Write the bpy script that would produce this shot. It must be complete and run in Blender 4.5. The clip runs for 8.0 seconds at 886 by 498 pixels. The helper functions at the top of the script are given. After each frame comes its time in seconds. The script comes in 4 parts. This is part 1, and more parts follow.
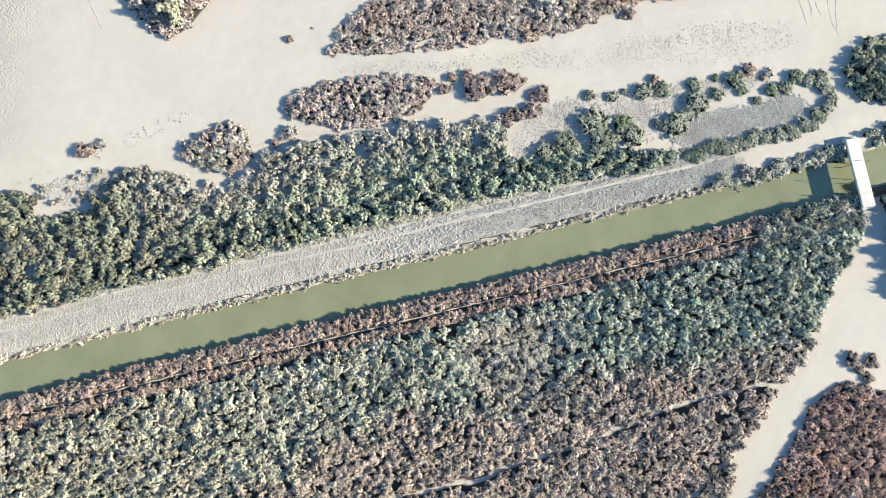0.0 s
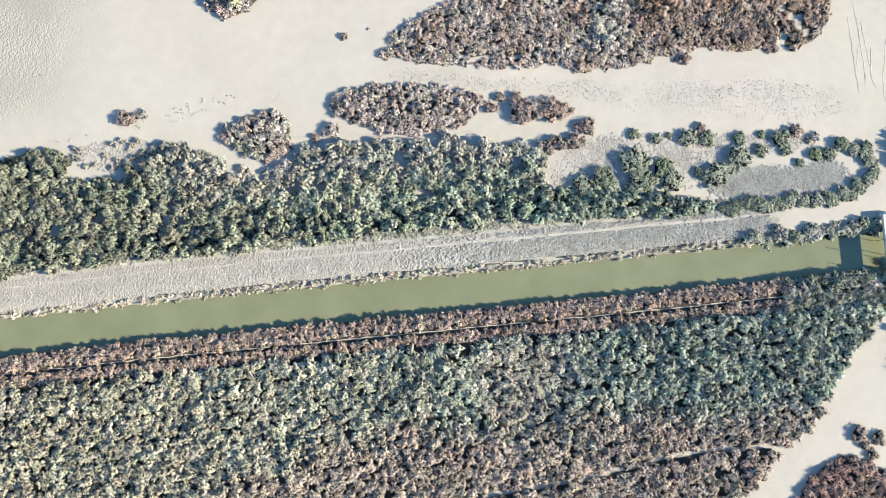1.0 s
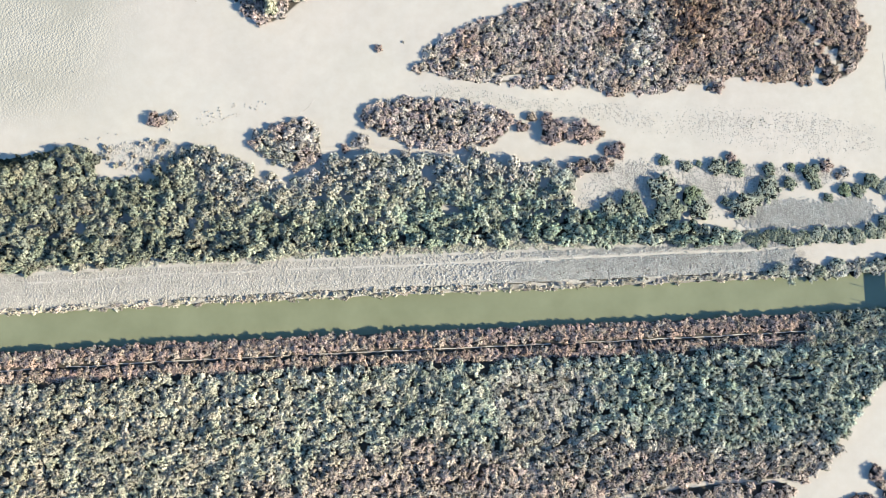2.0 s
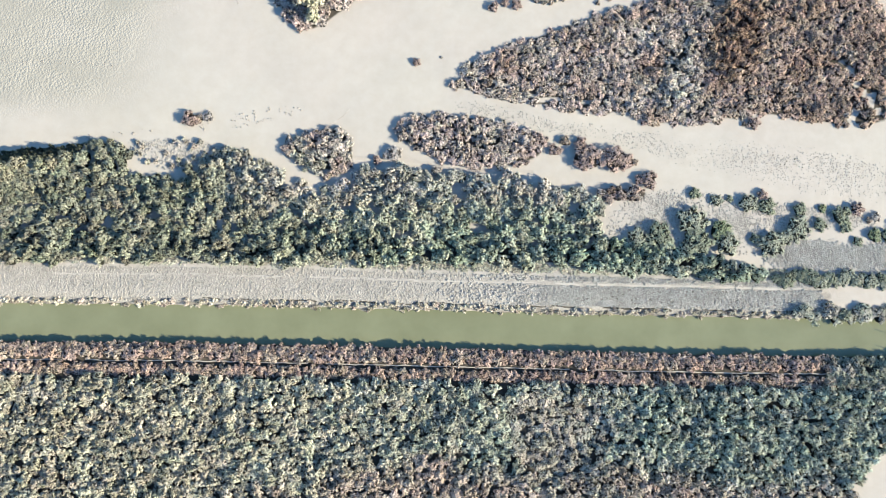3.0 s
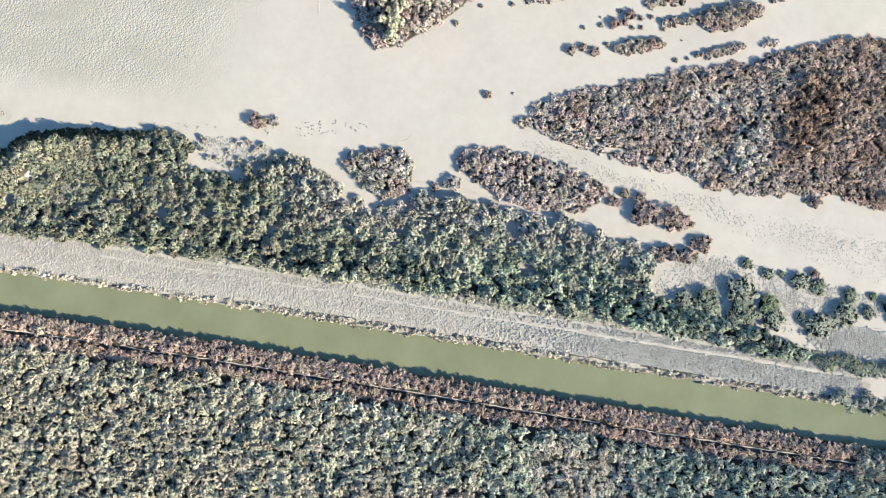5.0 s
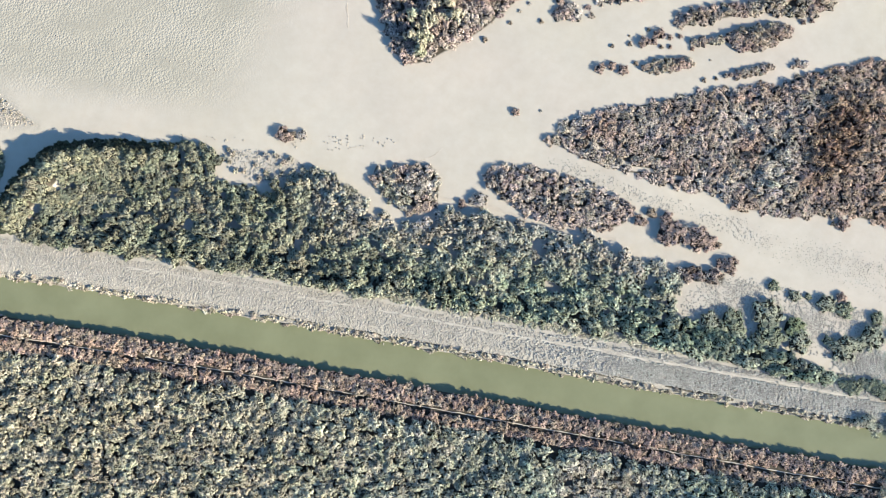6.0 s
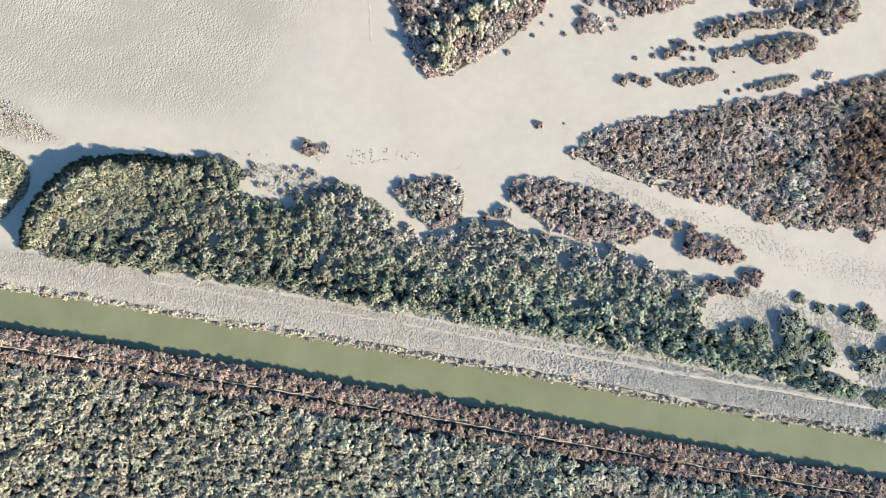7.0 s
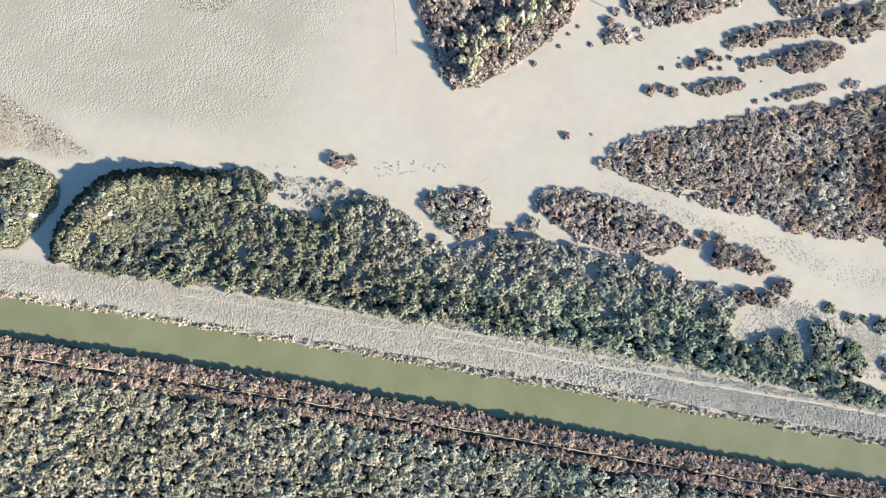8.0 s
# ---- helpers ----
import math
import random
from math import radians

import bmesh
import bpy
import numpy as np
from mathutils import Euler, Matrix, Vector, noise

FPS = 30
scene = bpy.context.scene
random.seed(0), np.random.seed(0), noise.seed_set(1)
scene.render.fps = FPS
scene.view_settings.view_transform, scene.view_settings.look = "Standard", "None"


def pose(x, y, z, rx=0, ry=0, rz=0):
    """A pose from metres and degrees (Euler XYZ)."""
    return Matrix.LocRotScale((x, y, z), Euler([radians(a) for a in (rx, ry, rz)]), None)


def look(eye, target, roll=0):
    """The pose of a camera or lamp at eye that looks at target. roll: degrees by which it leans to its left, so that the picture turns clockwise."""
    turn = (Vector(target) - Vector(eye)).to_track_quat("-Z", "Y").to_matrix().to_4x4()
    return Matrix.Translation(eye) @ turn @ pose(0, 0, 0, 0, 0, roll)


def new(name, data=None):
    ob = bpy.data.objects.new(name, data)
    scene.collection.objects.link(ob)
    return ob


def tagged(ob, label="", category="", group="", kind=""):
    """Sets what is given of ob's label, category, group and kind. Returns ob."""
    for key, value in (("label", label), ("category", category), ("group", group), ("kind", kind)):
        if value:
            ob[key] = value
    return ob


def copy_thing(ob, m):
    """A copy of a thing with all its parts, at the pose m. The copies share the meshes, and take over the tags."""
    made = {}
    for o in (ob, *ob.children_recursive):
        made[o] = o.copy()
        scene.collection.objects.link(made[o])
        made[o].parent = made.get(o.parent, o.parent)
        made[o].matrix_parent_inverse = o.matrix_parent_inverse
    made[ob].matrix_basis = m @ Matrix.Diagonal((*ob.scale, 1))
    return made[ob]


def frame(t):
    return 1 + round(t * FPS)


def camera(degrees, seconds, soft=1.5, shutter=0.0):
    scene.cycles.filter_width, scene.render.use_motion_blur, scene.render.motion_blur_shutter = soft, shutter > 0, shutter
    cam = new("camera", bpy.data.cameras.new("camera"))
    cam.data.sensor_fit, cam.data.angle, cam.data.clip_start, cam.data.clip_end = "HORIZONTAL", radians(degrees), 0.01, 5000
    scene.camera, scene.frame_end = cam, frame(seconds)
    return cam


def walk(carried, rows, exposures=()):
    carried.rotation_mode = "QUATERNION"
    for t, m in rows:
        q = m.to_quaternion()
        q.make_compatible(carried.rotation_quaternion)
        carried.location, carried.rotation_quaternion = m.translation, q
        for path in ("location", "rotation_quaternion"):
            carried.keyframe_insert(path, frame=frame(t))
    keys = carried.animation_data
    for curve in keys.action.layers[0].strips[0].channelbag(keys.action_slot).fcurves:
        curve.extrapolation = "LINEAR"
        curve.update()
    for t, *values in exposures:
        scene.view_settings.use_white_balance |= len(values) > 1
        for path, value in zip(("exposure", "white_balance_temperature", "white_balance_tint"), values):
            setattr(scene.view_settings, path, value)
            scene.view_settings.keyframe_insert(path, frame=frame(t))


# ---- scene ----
cam = camera(68.31, 8.0, soft=0.6)
PATH = [
    (0.0, pose(10.689, -20.771, 113.861, 4.684, -0.185, -16.602)),
    (0.5, pose(8.823, -19.019, 113.829, 4.642, -0.634, -12.090)),
    (1.0, pose(6.888, -17.296, 113.778, 4.718, -0.814, -8.628)),
    (1.5, pose(5.036, -15.694, 113.745, 4.737, -0.937, -7.271)),
    (3.0, pose(-0.347, -11.454, 113.697, 5.000, -0.901, -1.833)),
    (3.5, pose(-2.122, -10.085, 113.698, 4.965, -0.947, -0.261)),
    (4.0, pose(-4.006, -8.742, 113.689, 5.027, -0.915, 1.794)),
    (4.5, pose(-5.990, -7.505, 113.686, 4.978, -1.123, 4.348)),
    (6.0, pose(-12.500, -4.247, 113.717, 5.151, -1.025, 7.035)),
    (6.5, pose(-14.492, -3.321, 113.716, 5.138, -0.987, 6.985)),
    (7.0, pose(-16.481, -2.543, 113.746, 5.262, -0.742, 6.850)),
    (7.5, pose(-18.441, -1.888, 113.815, 5.304, -0.685, 6.810)),
    (8.0, pose(-20.440, -1.320, 113.940, 5.433, -0.173, 6.636)),
]
walk(cam, PATH, exposures=((0.0, 2.26, 4790, 0), (4.5, 2.26, 4790, 0), (6.0, 2.16, 4850, 0), (8.0, 2.12, 4870, 1)))

# ---- daylight: a low sun from the east, clear sky ----
SUN_EL, SHADOW_AZ = radians(20.5), radians(159.5)
ray = Vector((math.cos(SHADOW_AZ) * math.cos(SUN_EL), math.sin(SHADOW_AZ) * math.cos(SUN_EL), -math.sin(SUN_EL)))
world = bpy.data.worlds.new("world")
scene.world = world
world.use_nodes = True
wn = world.node_tree.nodes
sky = wn.new("ShaderNodeTexSky")
sky.sky_type, sky.sun_disc = "NISHITA", False
sky.sun_elevation, sky.sun_rotation = SUN_EL, math.atan2(-ray.x, -ray.y)
world.node_tree.links.new(sky.outputs[0], wn["Background"].inputs[0])
sky.ozone_density, sky.dust_density = 0.0, 0.0
wn["Background"].inputs[1].default_value = 0.058
sun = new("sun", bpy.data.lights.new("sun", "SUN"))
sun.data.energy, sun.data.angle, sun.data.color = 5.0, radians(0.53), (1.0, 0.718, 0.425)
sun.matrix_world = look(tuple(-ray * 200), (0, 0, 0))

# ---- plan, in metres ----
HEDGE = [(-63.5, -2.9), (-53.5, -3.1), (-35.6, -3.8), (-23.4, -4.1), (-7.3, -4.9), (6.9, -5.5), (23.3, -6.2), (37.6, -7.2), (52.7, -9.1), (59.6,
    -8.9), (58.7, -7), (53.9, -5.4), (47.8, -3.3), (40.3, -1.9), (32.2, -1.1), (29.8, -0.4), (29.5, 3.9), (31.1, 5.6), (26.6, 8), (20, 10.5), (14.1,
    11.7), (5.7, 11.8), (-2.1, 13.5), (-8.5, 13.1), (-12.3, 13.6), (-15.8, 10.6), (-20, 9.4), (-24.1, 11.9), (-28.3, 14.3), (-35.1, 17.6), (-38.7,
    15.8), (-44.6, 12.6), (-51.6, 13), (-52.9, 16.1), (-52.1, 19.6), (-61.2, 19.1), (-71.1, 18), (-80, 16.4), (-83.7, 11.4), (-86.4, 6.5), (-88.9,
    1.2), (-88.8, -1.1), (-81.9, -2.3), (-67.9, -2.6)]
HEDGE_TIP = [(27.8, 8.7), (32.5, 8.4), (37.3, 8.6), (38.4, 7.2), (37.5, 5.3), (34.3, 5.7), (30.6, 5.7)]
POND = [(57.2, -6.3), (60.5, -7.2), (67.9, -8), (77.7, -8.8), (82.9, -7.7), (84.6, -4.4), (81.7, -1.9), (74, -2.3), (67.1, -0.8), (62.1, -1.2), (58.4, -3.2)]
POND_RING = [(59.3, -8.4), (64.5, -8.7), (68.6, -8.9), (73.7, -9.5), (78.9, -9.8), (83.3, -9.4), (86.9, -7.2), (87.8, -4.3), (86.6, -1.5), (82.7,
    -0.6)]
ISL_A = [(-26.6, 17.9), (-22, 19.8), (-15.7, 21.2), (-13.9, 19.3), (-13.2, 16.3), (-14.3, 12.9), (-17.8, 11.5), (-21.2, 12.6), (-24.6, 15.3)]
ISL_B = [(-6.3, 21), (-2.8, 22.4), (2.5, 22.7), (9.6, 21.7), (20.3, 18.6), (21, 16.7), (19.6, 14.4), (16.4, 12.6), (12.2, 12.5), (5.9, 12.5), (0.3,
    14.7), (-4.2, 17.2), (-6.4, 18.9)]
TRI = [(1.7, 27.3), (5.8, 29.2), (6.6, 31.4), (9, 33), (16.9, 35.5), (24.8, 38.3), (30.7, 40.2), (37.7, 41.4), (41.7, 43.3), (45.7, 43.3), (46.4,
    44.6), (53.6, 47.3), (63.9, 50.6), (70.1, 50.9), (80.6, 50.4), (85.5, 32.3), (87, 26.2), (85.6, 22.1), (82, 18.8), (77.6, 17.6), (74.6, 17.9),
    (69.6, 19.2), (58.4, 20.9), (48.8, 19.4), (38.6, 19.6), (34.8, 22.1), (32, 21.4), (22.9, 22.8), (13.7, 24.8), (6.5, 26.7)]
THICK_C = [(-31.3, 54.2), (-28.6, 48), (-27, 44), (-24.8, 40), (-23.1, 38.5), (-20, 38.5), (-17.1, 40.1), (-13.4, 42.8), (-8.7, 46.9), (-4, 52.2),
    (-2, 57.6), (2, 64.6), (-0.6, 69.8), (-30.5, 66.2), (-32.8, 59.4)]
THICK_D = [(5.7, 58.5), (7.1, 56.5), (11.2, 54), (15.3, 54.7), (22.3, 57.5), (29.2, 61.3), (31.9, 67), (25.4, 70.6), (6, 66.2)]
THICK_D2 = [(2.5, 50.1), (3.6, 52.9), (6.1, 53.7), (9.8, 53.1), (10.2, 51.5), (6.4, 50)]
THICK_E = [(24.7, 52.7), (26.6, 54.8), (32.6, 56.6), (35.6, 57.5), (38.7, 58.4), (44.7, 61.3), (49.7, 62.9), (53.3, 63.4), (54.3, 58.9), (49.1, 56.3),
    (40.9, 55.9), (34.8, 54.4), (30.8, 53.1), (27.8, 51.7), (25.3, 51.8)]
THICK_F = [(32, 65.9), (34, 59.7), (36.6, 58.7), (40.7, 59.6), (45.6, 63), (54.8, 65.4), (60.7, 71.5), (46.1, 73.1)]
THICK_G = [(27.5, 48.7), (29.5, 50), (33.5, 50.7), (37, 52.9), (42, 54.5), (46.1, 54.5), (46.9, 53.2), (45.2, 51.6), (40.3, 48.9), (37.3, 48.3),
    (35.1, 49.6), (30.1, 48.6)]
THICK_H = [(19.5, 43.1), (22.2, 45.1), (28.2, 46.2), (29.8, 45.2), (27.4, 44), (23.4, 42.4), (20.4, 42.4)]
THICK_I = [(34.3, 43.6), (37.5, 45.2), (42.5, 46.7), (43.8, 46.3), (41.6, 44.7), (36.6, 43.2)]
THICK_J = [(46.5, 46.9), (48, 48.2), (49.7, 47.9), (48.6, 46.7)]
THICK_K = [(-108.4, 16.7), (-101.2, 16.5), (-96.2, 16.6), (-91.3, 14.6), (-89.9, 12.7), (-89.8, 9.1), (-93, 4.2), (-95.4, 0.9), (-101.2, 0.1),
    (-107.3, 0.6)]
THICK_R = [(52.7, -67.9), (61.1, -61.4), (65, -57.6), (68.6, -54.6), (74.1, -53.5), (79.2, -56.8), (85.3, -62.6), (85.3, -79.4), (73, -85.4), (45.5,
    -77.1)]
THICK_NE = [(92.5, -0.2), (97.2, 2.5), (106.4, 1.1), (110.1, -6.6), (103.9, -11.8), (97, -10), (92.5, -7.6), (91.3, -4.2)]
THICK_SE = [(91.2, -23.9), (95.2, -24.1), (100.2, -33.4), (96.1, -44.6), (87.9, -44.2), (88.9, -34.2)]
BANK_SHRUB = [(62.9, -14.8), (66.6, -14.9), (70.8, -14.8), (77, -15.3), (82.4, -15.3), (86.9, -15.1)]
BANK_SHRUB2 = [(92, -15), (96.3, -15.2), (102.6, -15.3)]
SOUTH_EDGE = [(86.6, -24.4), (85.6, -29.1), (81.4, -33.6), (76.8, -37.8), (71.3, -44.4), (67.7, -48.4), (62.5, -51.3), (58.2, -55.5), (52.6, -59.3),
    (48.1, -66.5), (42.8, -76.3)]
TRAIL = [(62.3, -50.6), (54.8, -49.7), (44.8, -49.1), (38.4, -49.8), (31.1, -50.4), (22.4, -50.6), (13.8, -50.8), (8.6, -51.4), (1.8, -50.7), (-6.1,
    -50.1), (-12.1, -50.2)]
TRAIL_B = [(55.4, -58.7), (50.1, -60.5), (45.4, -62.6), (42.1, -64.7)]
TRAIL_K = [(-101.5, 7.1), (-91.9, 6.9)]
TRAIL_HEDGE = [(-13.7, 15), (-5.9, 15), (1, 13.4), (6.7, 11.6), (12, 11.8), (18.2, 11.6)]
BROWN_SOUTH = [(-34.1, -43.7), (-17.7, -41.8), (-3, -39.7), (9.7, -41), (20, -43.6), (32.5, -42.9), (42.1, -41.7), (51, -45.9), (59.2, -45.8), (71.8,
    -45.5), (68.6, -54.6), (45.5, -77.1), (-36.5, -52.6)]
DEAD = [(15, -27.6), (21.1, -26.9), (27.1, -29), (28.5, -34.8), (23.5, -42.8), (16.6, -42.1), (13.2, -36.1), (13, -30)]
GREEN_SE = [(34.2, -34.3), (42.2, -28.6), (57, -27.8), (73.5, -25.5), (83.1, -28.3), (80.1, -33.7), (69.3, -43.8), (55.8, -40.8), (42.4, -40.8)]
GRASS_L = [(-81.9, 15.7), (-63.1, 18.3), (-62.1, 14.9), (-72.3, 12.7), (-77.4, 10.1), (-80, 4.7), (-83.1, -0.6), (-87.8, 0.3), (-85.5, 7.1)]
RUTS1 = [(89.9, 17), (88.3, 11.9), (88.3, 8.4)]
RUTS2 = [(92, 16.4), (91, 11.2), (91.4, 9)]
RUTS3 = [(95.2, 17.7), (93.1, 10.5), (92.7, 7.4), (93.2, 4.4)]
RUTS4 = [(96.6, 17.3), (94.4, 10.1), (93.1, 5.6)]
RUTS5 = [(89, 22.8), (88.4, 13.3), (88.4, 9.1)]
RUTS6 = [(89, 20.6), (88.4, 11.7), (88.5, 10.1)]
RUTS7 = [(90.8, 29), (90.5, 26.3), (90.2, 14.1), (89.7, 9.5)]
RUTS8 = [(91.1, 21.5), (91.2, 14), (91.1, 9.8)]
RUTS9 = [(90.6, 22.6), (90, 10)]
HEDGE_END = [(-61.1, 18.9), (-72.1, 18.3), (-80.9, 16.5), (-83.9, 14.4), (-86.2, 11.6), (-88.4, 8), (-89.6, 4.5), (-89.6, 0.5), (-88.9, -0.8), (-81.2,
    -0.4), (-75, 5.2), (-69, 9.5), (-60.3, 13.1)]
HOLLOWS = [(-83, 2.2, 0.7), (-82.2, 4.4, 0.9), (-80.6, 6.8, 0.6), (-79, 8.5, 0.8), (-77.2, 8.9, 0.8)]
SALT = [(31.1, 4), (35.9, 7.4), (45.6, 8.2), (57.6, 5.8), (65.7, 4.5), (75.9, 3.1), (80.9, -1.1), (71.6, -0), (62.3, -1), (59.5, -4.5), (54, -5.2),
    (44.4, -2.3), (35.4, -1), (29.9, 0.1)]
PALE = [(-53.1, 19), (-47.1, 19.5), (-41, 19.2), (-35.3, 17.6), (-36.6, 16.7), (-40.4, 14.6), (-46.2, 13.3), (-51, 15)]
DEBRIS = [(-42.3, 21.3), (-37.4, 22.9), (-25.6, 25.3), (-21.5, 24.3), (-23.3, 22.7), (-37.1, 20.1)]
DEBRIS2 = [(-62.4, 20.5), (-51.4, 21.3), (-45.3, 21.2), (-53.2, 20), (-62.2, 19.4)]
TRI_GAPS = [(76.4, 28.6, 0.6), (77.4, 26.1, 0.5), (78.4, 24.3, 0.6), (79.6, 22.6, 0.6), (80.9, 21, 0.6), (76.7, 21.1, 0.5), (75.8, 19.3, 0.6), (76.7,
    18.1, 0.6), (75.1, 30.3, 0.5), (80.4, 24, 0.5)]
CREST_C = [(-21.9, 41.4), (-19.9, 46.4), (-16.2, 50), (-10.4, 53.9), (-4.8, 59.4)]
PITS = [(15.7, -37.9), (20.1, -40.2), (24.8, -30), (23.7, -35.2), (17.2, -41.3), (19.5, -36.5), (43.8, -33.1)]
RUST_TRI = [(50.8, 36.7), (55.7, 43.5), (62, 41.9), (61.2, 34.4), (58.2, 27.9), (53.2, 26.5), (50, 29.3)]
PALE_TRI = [(43.6, 35.1), (47.9, 32.3), (47.1, 23.9), (43.1, 22.6), (42.4, 28.7)]
TRAIL_TRI = [(6, 29.3), (12.1, 28.3), (20.1, 24.9), (29.5, 24.1)]
CRACK_LINE = [(-36, 55.8), (-34.8, 50.5), (-33.6, 43.7)]
PAN_LINE = [(-88.3, 36.2), (-81, 35), (-74.7, 34.1), (-68, 34), (-61.3, 33.6), (-55, 32.8)]
CREEK = [(-13.9, 24.1), (-15.2, 22.6), (-17.1, 21.4), (-18.3, 21)]
POST = [(4.1, 56.3)]
PEBBLE = [(37.5, 17.3), (54.9, 16.6), (74.1, 14), (86, 10), (86, 4.5), (78.4, 3.9), (65.6, 6.2), (46.6, 11.3), (36.6, 14.9)]
GREEN_BITS = [(62, 13.6), (68.5, 12.6), (67.5, 9.4), (61.8, 10.9)]
ALGAE = [(-79.5, 51.7), (-62.2, 53.8), (-63.7, 49.8), (-66.9, 47.2), (-71.5, 47), (-75.9, 48.4)]
PEBBLE2 = [(3.1, 25.4), (7.7, 24.9), (13.8, 24), (23.1, 20.8), (29.1, 20.3), (40, 18.6), (44, 17), (42, 13.4), (33.5, 15.5), (23.3, 18), (13.1, 20.3),
    (4.9, 23)]
CLOD_L = [(-111.7, 28.7), (-103.5, 28.9), (-96.9, 26.3), (-91.3, 23.3), (-84.9, 18.9), (-90.3, 17.8), (-97.5, 18.2), (-109.6, 18.1)]
GAPS = [(-76.4, 8.4, 1.3), (-81.4, 5.6, 1.1), (-59.1, 10.8, 0.8), (-33.2, 9.4, 0.9), (-27.2, 8.3, 1), (-23.1, 12.7, 1.4), (-18.6, 11.5, 1.5), (-14.1,
    6.4, 0.8), (-9.6, 5.4, 1.1), (-5.3, 0.9, 0.8), (5.1, 8.4, 1.3), (-2.7, -0.2, 0.8), (7.5, 1.6, 1.1), (18.1, -0.6, 1), (-4.8, 13.7, 0.8), (27.1,
    -1.4, 0.8), (-4.4, 1, 1.3), (-12.7, 3.3, 0.9), (5.4, 9, 1.4), (-19.7, 11.7, 0.9), (-24.4, 11.5, 1.3), (-33.2, 9.4, 0.8), (-83.9, 3.8, 1.4),
    (-81.2, 7.1, 1.2), (-44.7, 16.5, 1.8), (-48.8, 17, 1.8), (-40.7, 16.9, 1.5), (-78.8, 9.4, 0.9)]
SHRUBS_POND = [(46.6, 6.9, 1.3), (50.4, 5.5, 1.3), (52.8, 5.8, 0.75), (56, 4.9, 1.5), (59.2, 4.2, 1.4), (65.1, 3.5, 1.7), (69.1, 3.5, 0.9), (72.4,
    2.2, 1.4), (68.5, 0.7, 1.4), (73, 0.1, 1.3), (75, -2.6, 1.1), (64.4, -0, 1.7), (45.8, 2, 1.8), (46.4, -1.4, 1.9), (50.5, 0.2, 2), (51.6, -2.1,
    1.7), (56.8, -1.6, 1.3), (59.6, -2.6, 1.8), (39.8, -0.3, 1.7), (35.9, -0.8, 1.4), (78, -1.6, 1.3), (80.5, -1.6, 1.1), (62.1, -1.5, 1)]
SHRUBS_PONDBROWN = [(75.4, 3.2, 1.3), (78.6, 1.7, 1.1), (77.4, 1.2, 0.7), (58.6, 6.4, 0.7)]
SHRUBS_BROWN = [(24, 17, 1.5), (26.8, 16.5, 0.85), (22.2, 15.4, 0.8), (26.9, 14, 1.4), (28.5, 13.6, 1.6), (30.3, 14.1, 1.5), (32.4, 13.5, 1.6), (34.3,
    13.1, 1.3), (36.2, 12.9, 1.1), (38.6, 9.5, 1.1), (37.1, 9.6, 0.7), (-6.2, 15.6, 1.4), (-7.7, 15.2, 0.8), (-9.4, 14.5, 0.6), (-42.1, 22.7, 1),
    (-40.5, 22.9, 1.2), (-38.9, 23.1, 1), (-1.9, 32.1, 0.55), (2.6, 32.9, 0.25), (58, 19.3, 0.9), (56.4, 19.2, 0.7)]
SHRUBS_TOP = [(12.3, 42, 0.85), (14.4, 42.8, 0.75), (16.5, 42.2, 0.9), (18.7, 43.8, 0.85), (31.3, 42.3, 0.75), (33.4, 42.9, 0.65), (14.1, 46.5, 0.65),
    (17.3, 47.3, 0.85), (19.7, 47.9, 0.95), (21.5, 48.4, 0.65), (23, 47.5, 0.75), (20.4, 50.4, 0.7), (22.3, 49.8, 0.85), (24.4, 49.5, 0.45), (26.2,
    49.9, 0.45), (17, 48.8, 0.4), (32.1, 46.2, 0.3), (48.3, 55.5, 0.55), (49.9, 56, 0.45), (-8.9, 44.7, 0.95), (-4.7, 48.4, 0.65), (-3.2, 50.8, 0.45),
    (-1.6, 52.5, 0.45), (0.9, 49.4, 0.85), (3.8, 54, 0.9), (3.5, 51.8, 0.85), (4.9, 56, 1.1), (28.6, 47.9, 0.4), (24.6, 47.7, 0.35)]
SHRUBS_SE = [(76, -50.5, 1.5), (79.2, -51.8, 1.7), (76.6, -52.5, 1.3), (77.7, -54.2, 1.3)]
HALF = 3.3        # half the canal's width at the water line
WATER_Z = -1.2
TRACK_TOP = 0.15
MOUND = 2.5         # height of the bank at the hedge's west end


def centre(x):
    """The canal's middle line."""
    x = np.clip(x, -112, 112)
    return 1.25e-6 * x ** 3 - 1.68e-5 * x ** 2 - 0.0577 * x - 15.52


def smooth(a, b, v):
    s = np.clip((v - a) / (b - a), 0, 1)
    return s * s * (3 - 2 * s)


def wave(x, y, size, seed=0.0):
    """Cheap smooth noise from crossed sines, about -1 to 1."""
    a, b = x / size + seed * 1.7, y / size - seed * 2.3
    return (np.sin(a * 1.9 + 1.3 * np.sin(b * 1.1 + seed)) + np.sin(b * 2.3 + 1.7 * np.sin(a * 0.9 - seed))
            + 0.7 * np.sin((a + b) * 3.1 + seed) + 0.7 * np.sin((a - b) * 2.7 + 2 * np.sin(a))) / 3.4


def inside(px, py, poly):
    """Which points lie in a polygon."""
    hit = np.zeros(len(px), bool)
    for (x0, y0), (x1, y1) in zip(poly, poly[1:] + poly[:1]):
        if y0 != y1:
            hit ^= ((y0 > py) != (y1 > py)) & (px < (x1 - x0) * (py - y0) / (y1 - y0) + x0)
    return hit


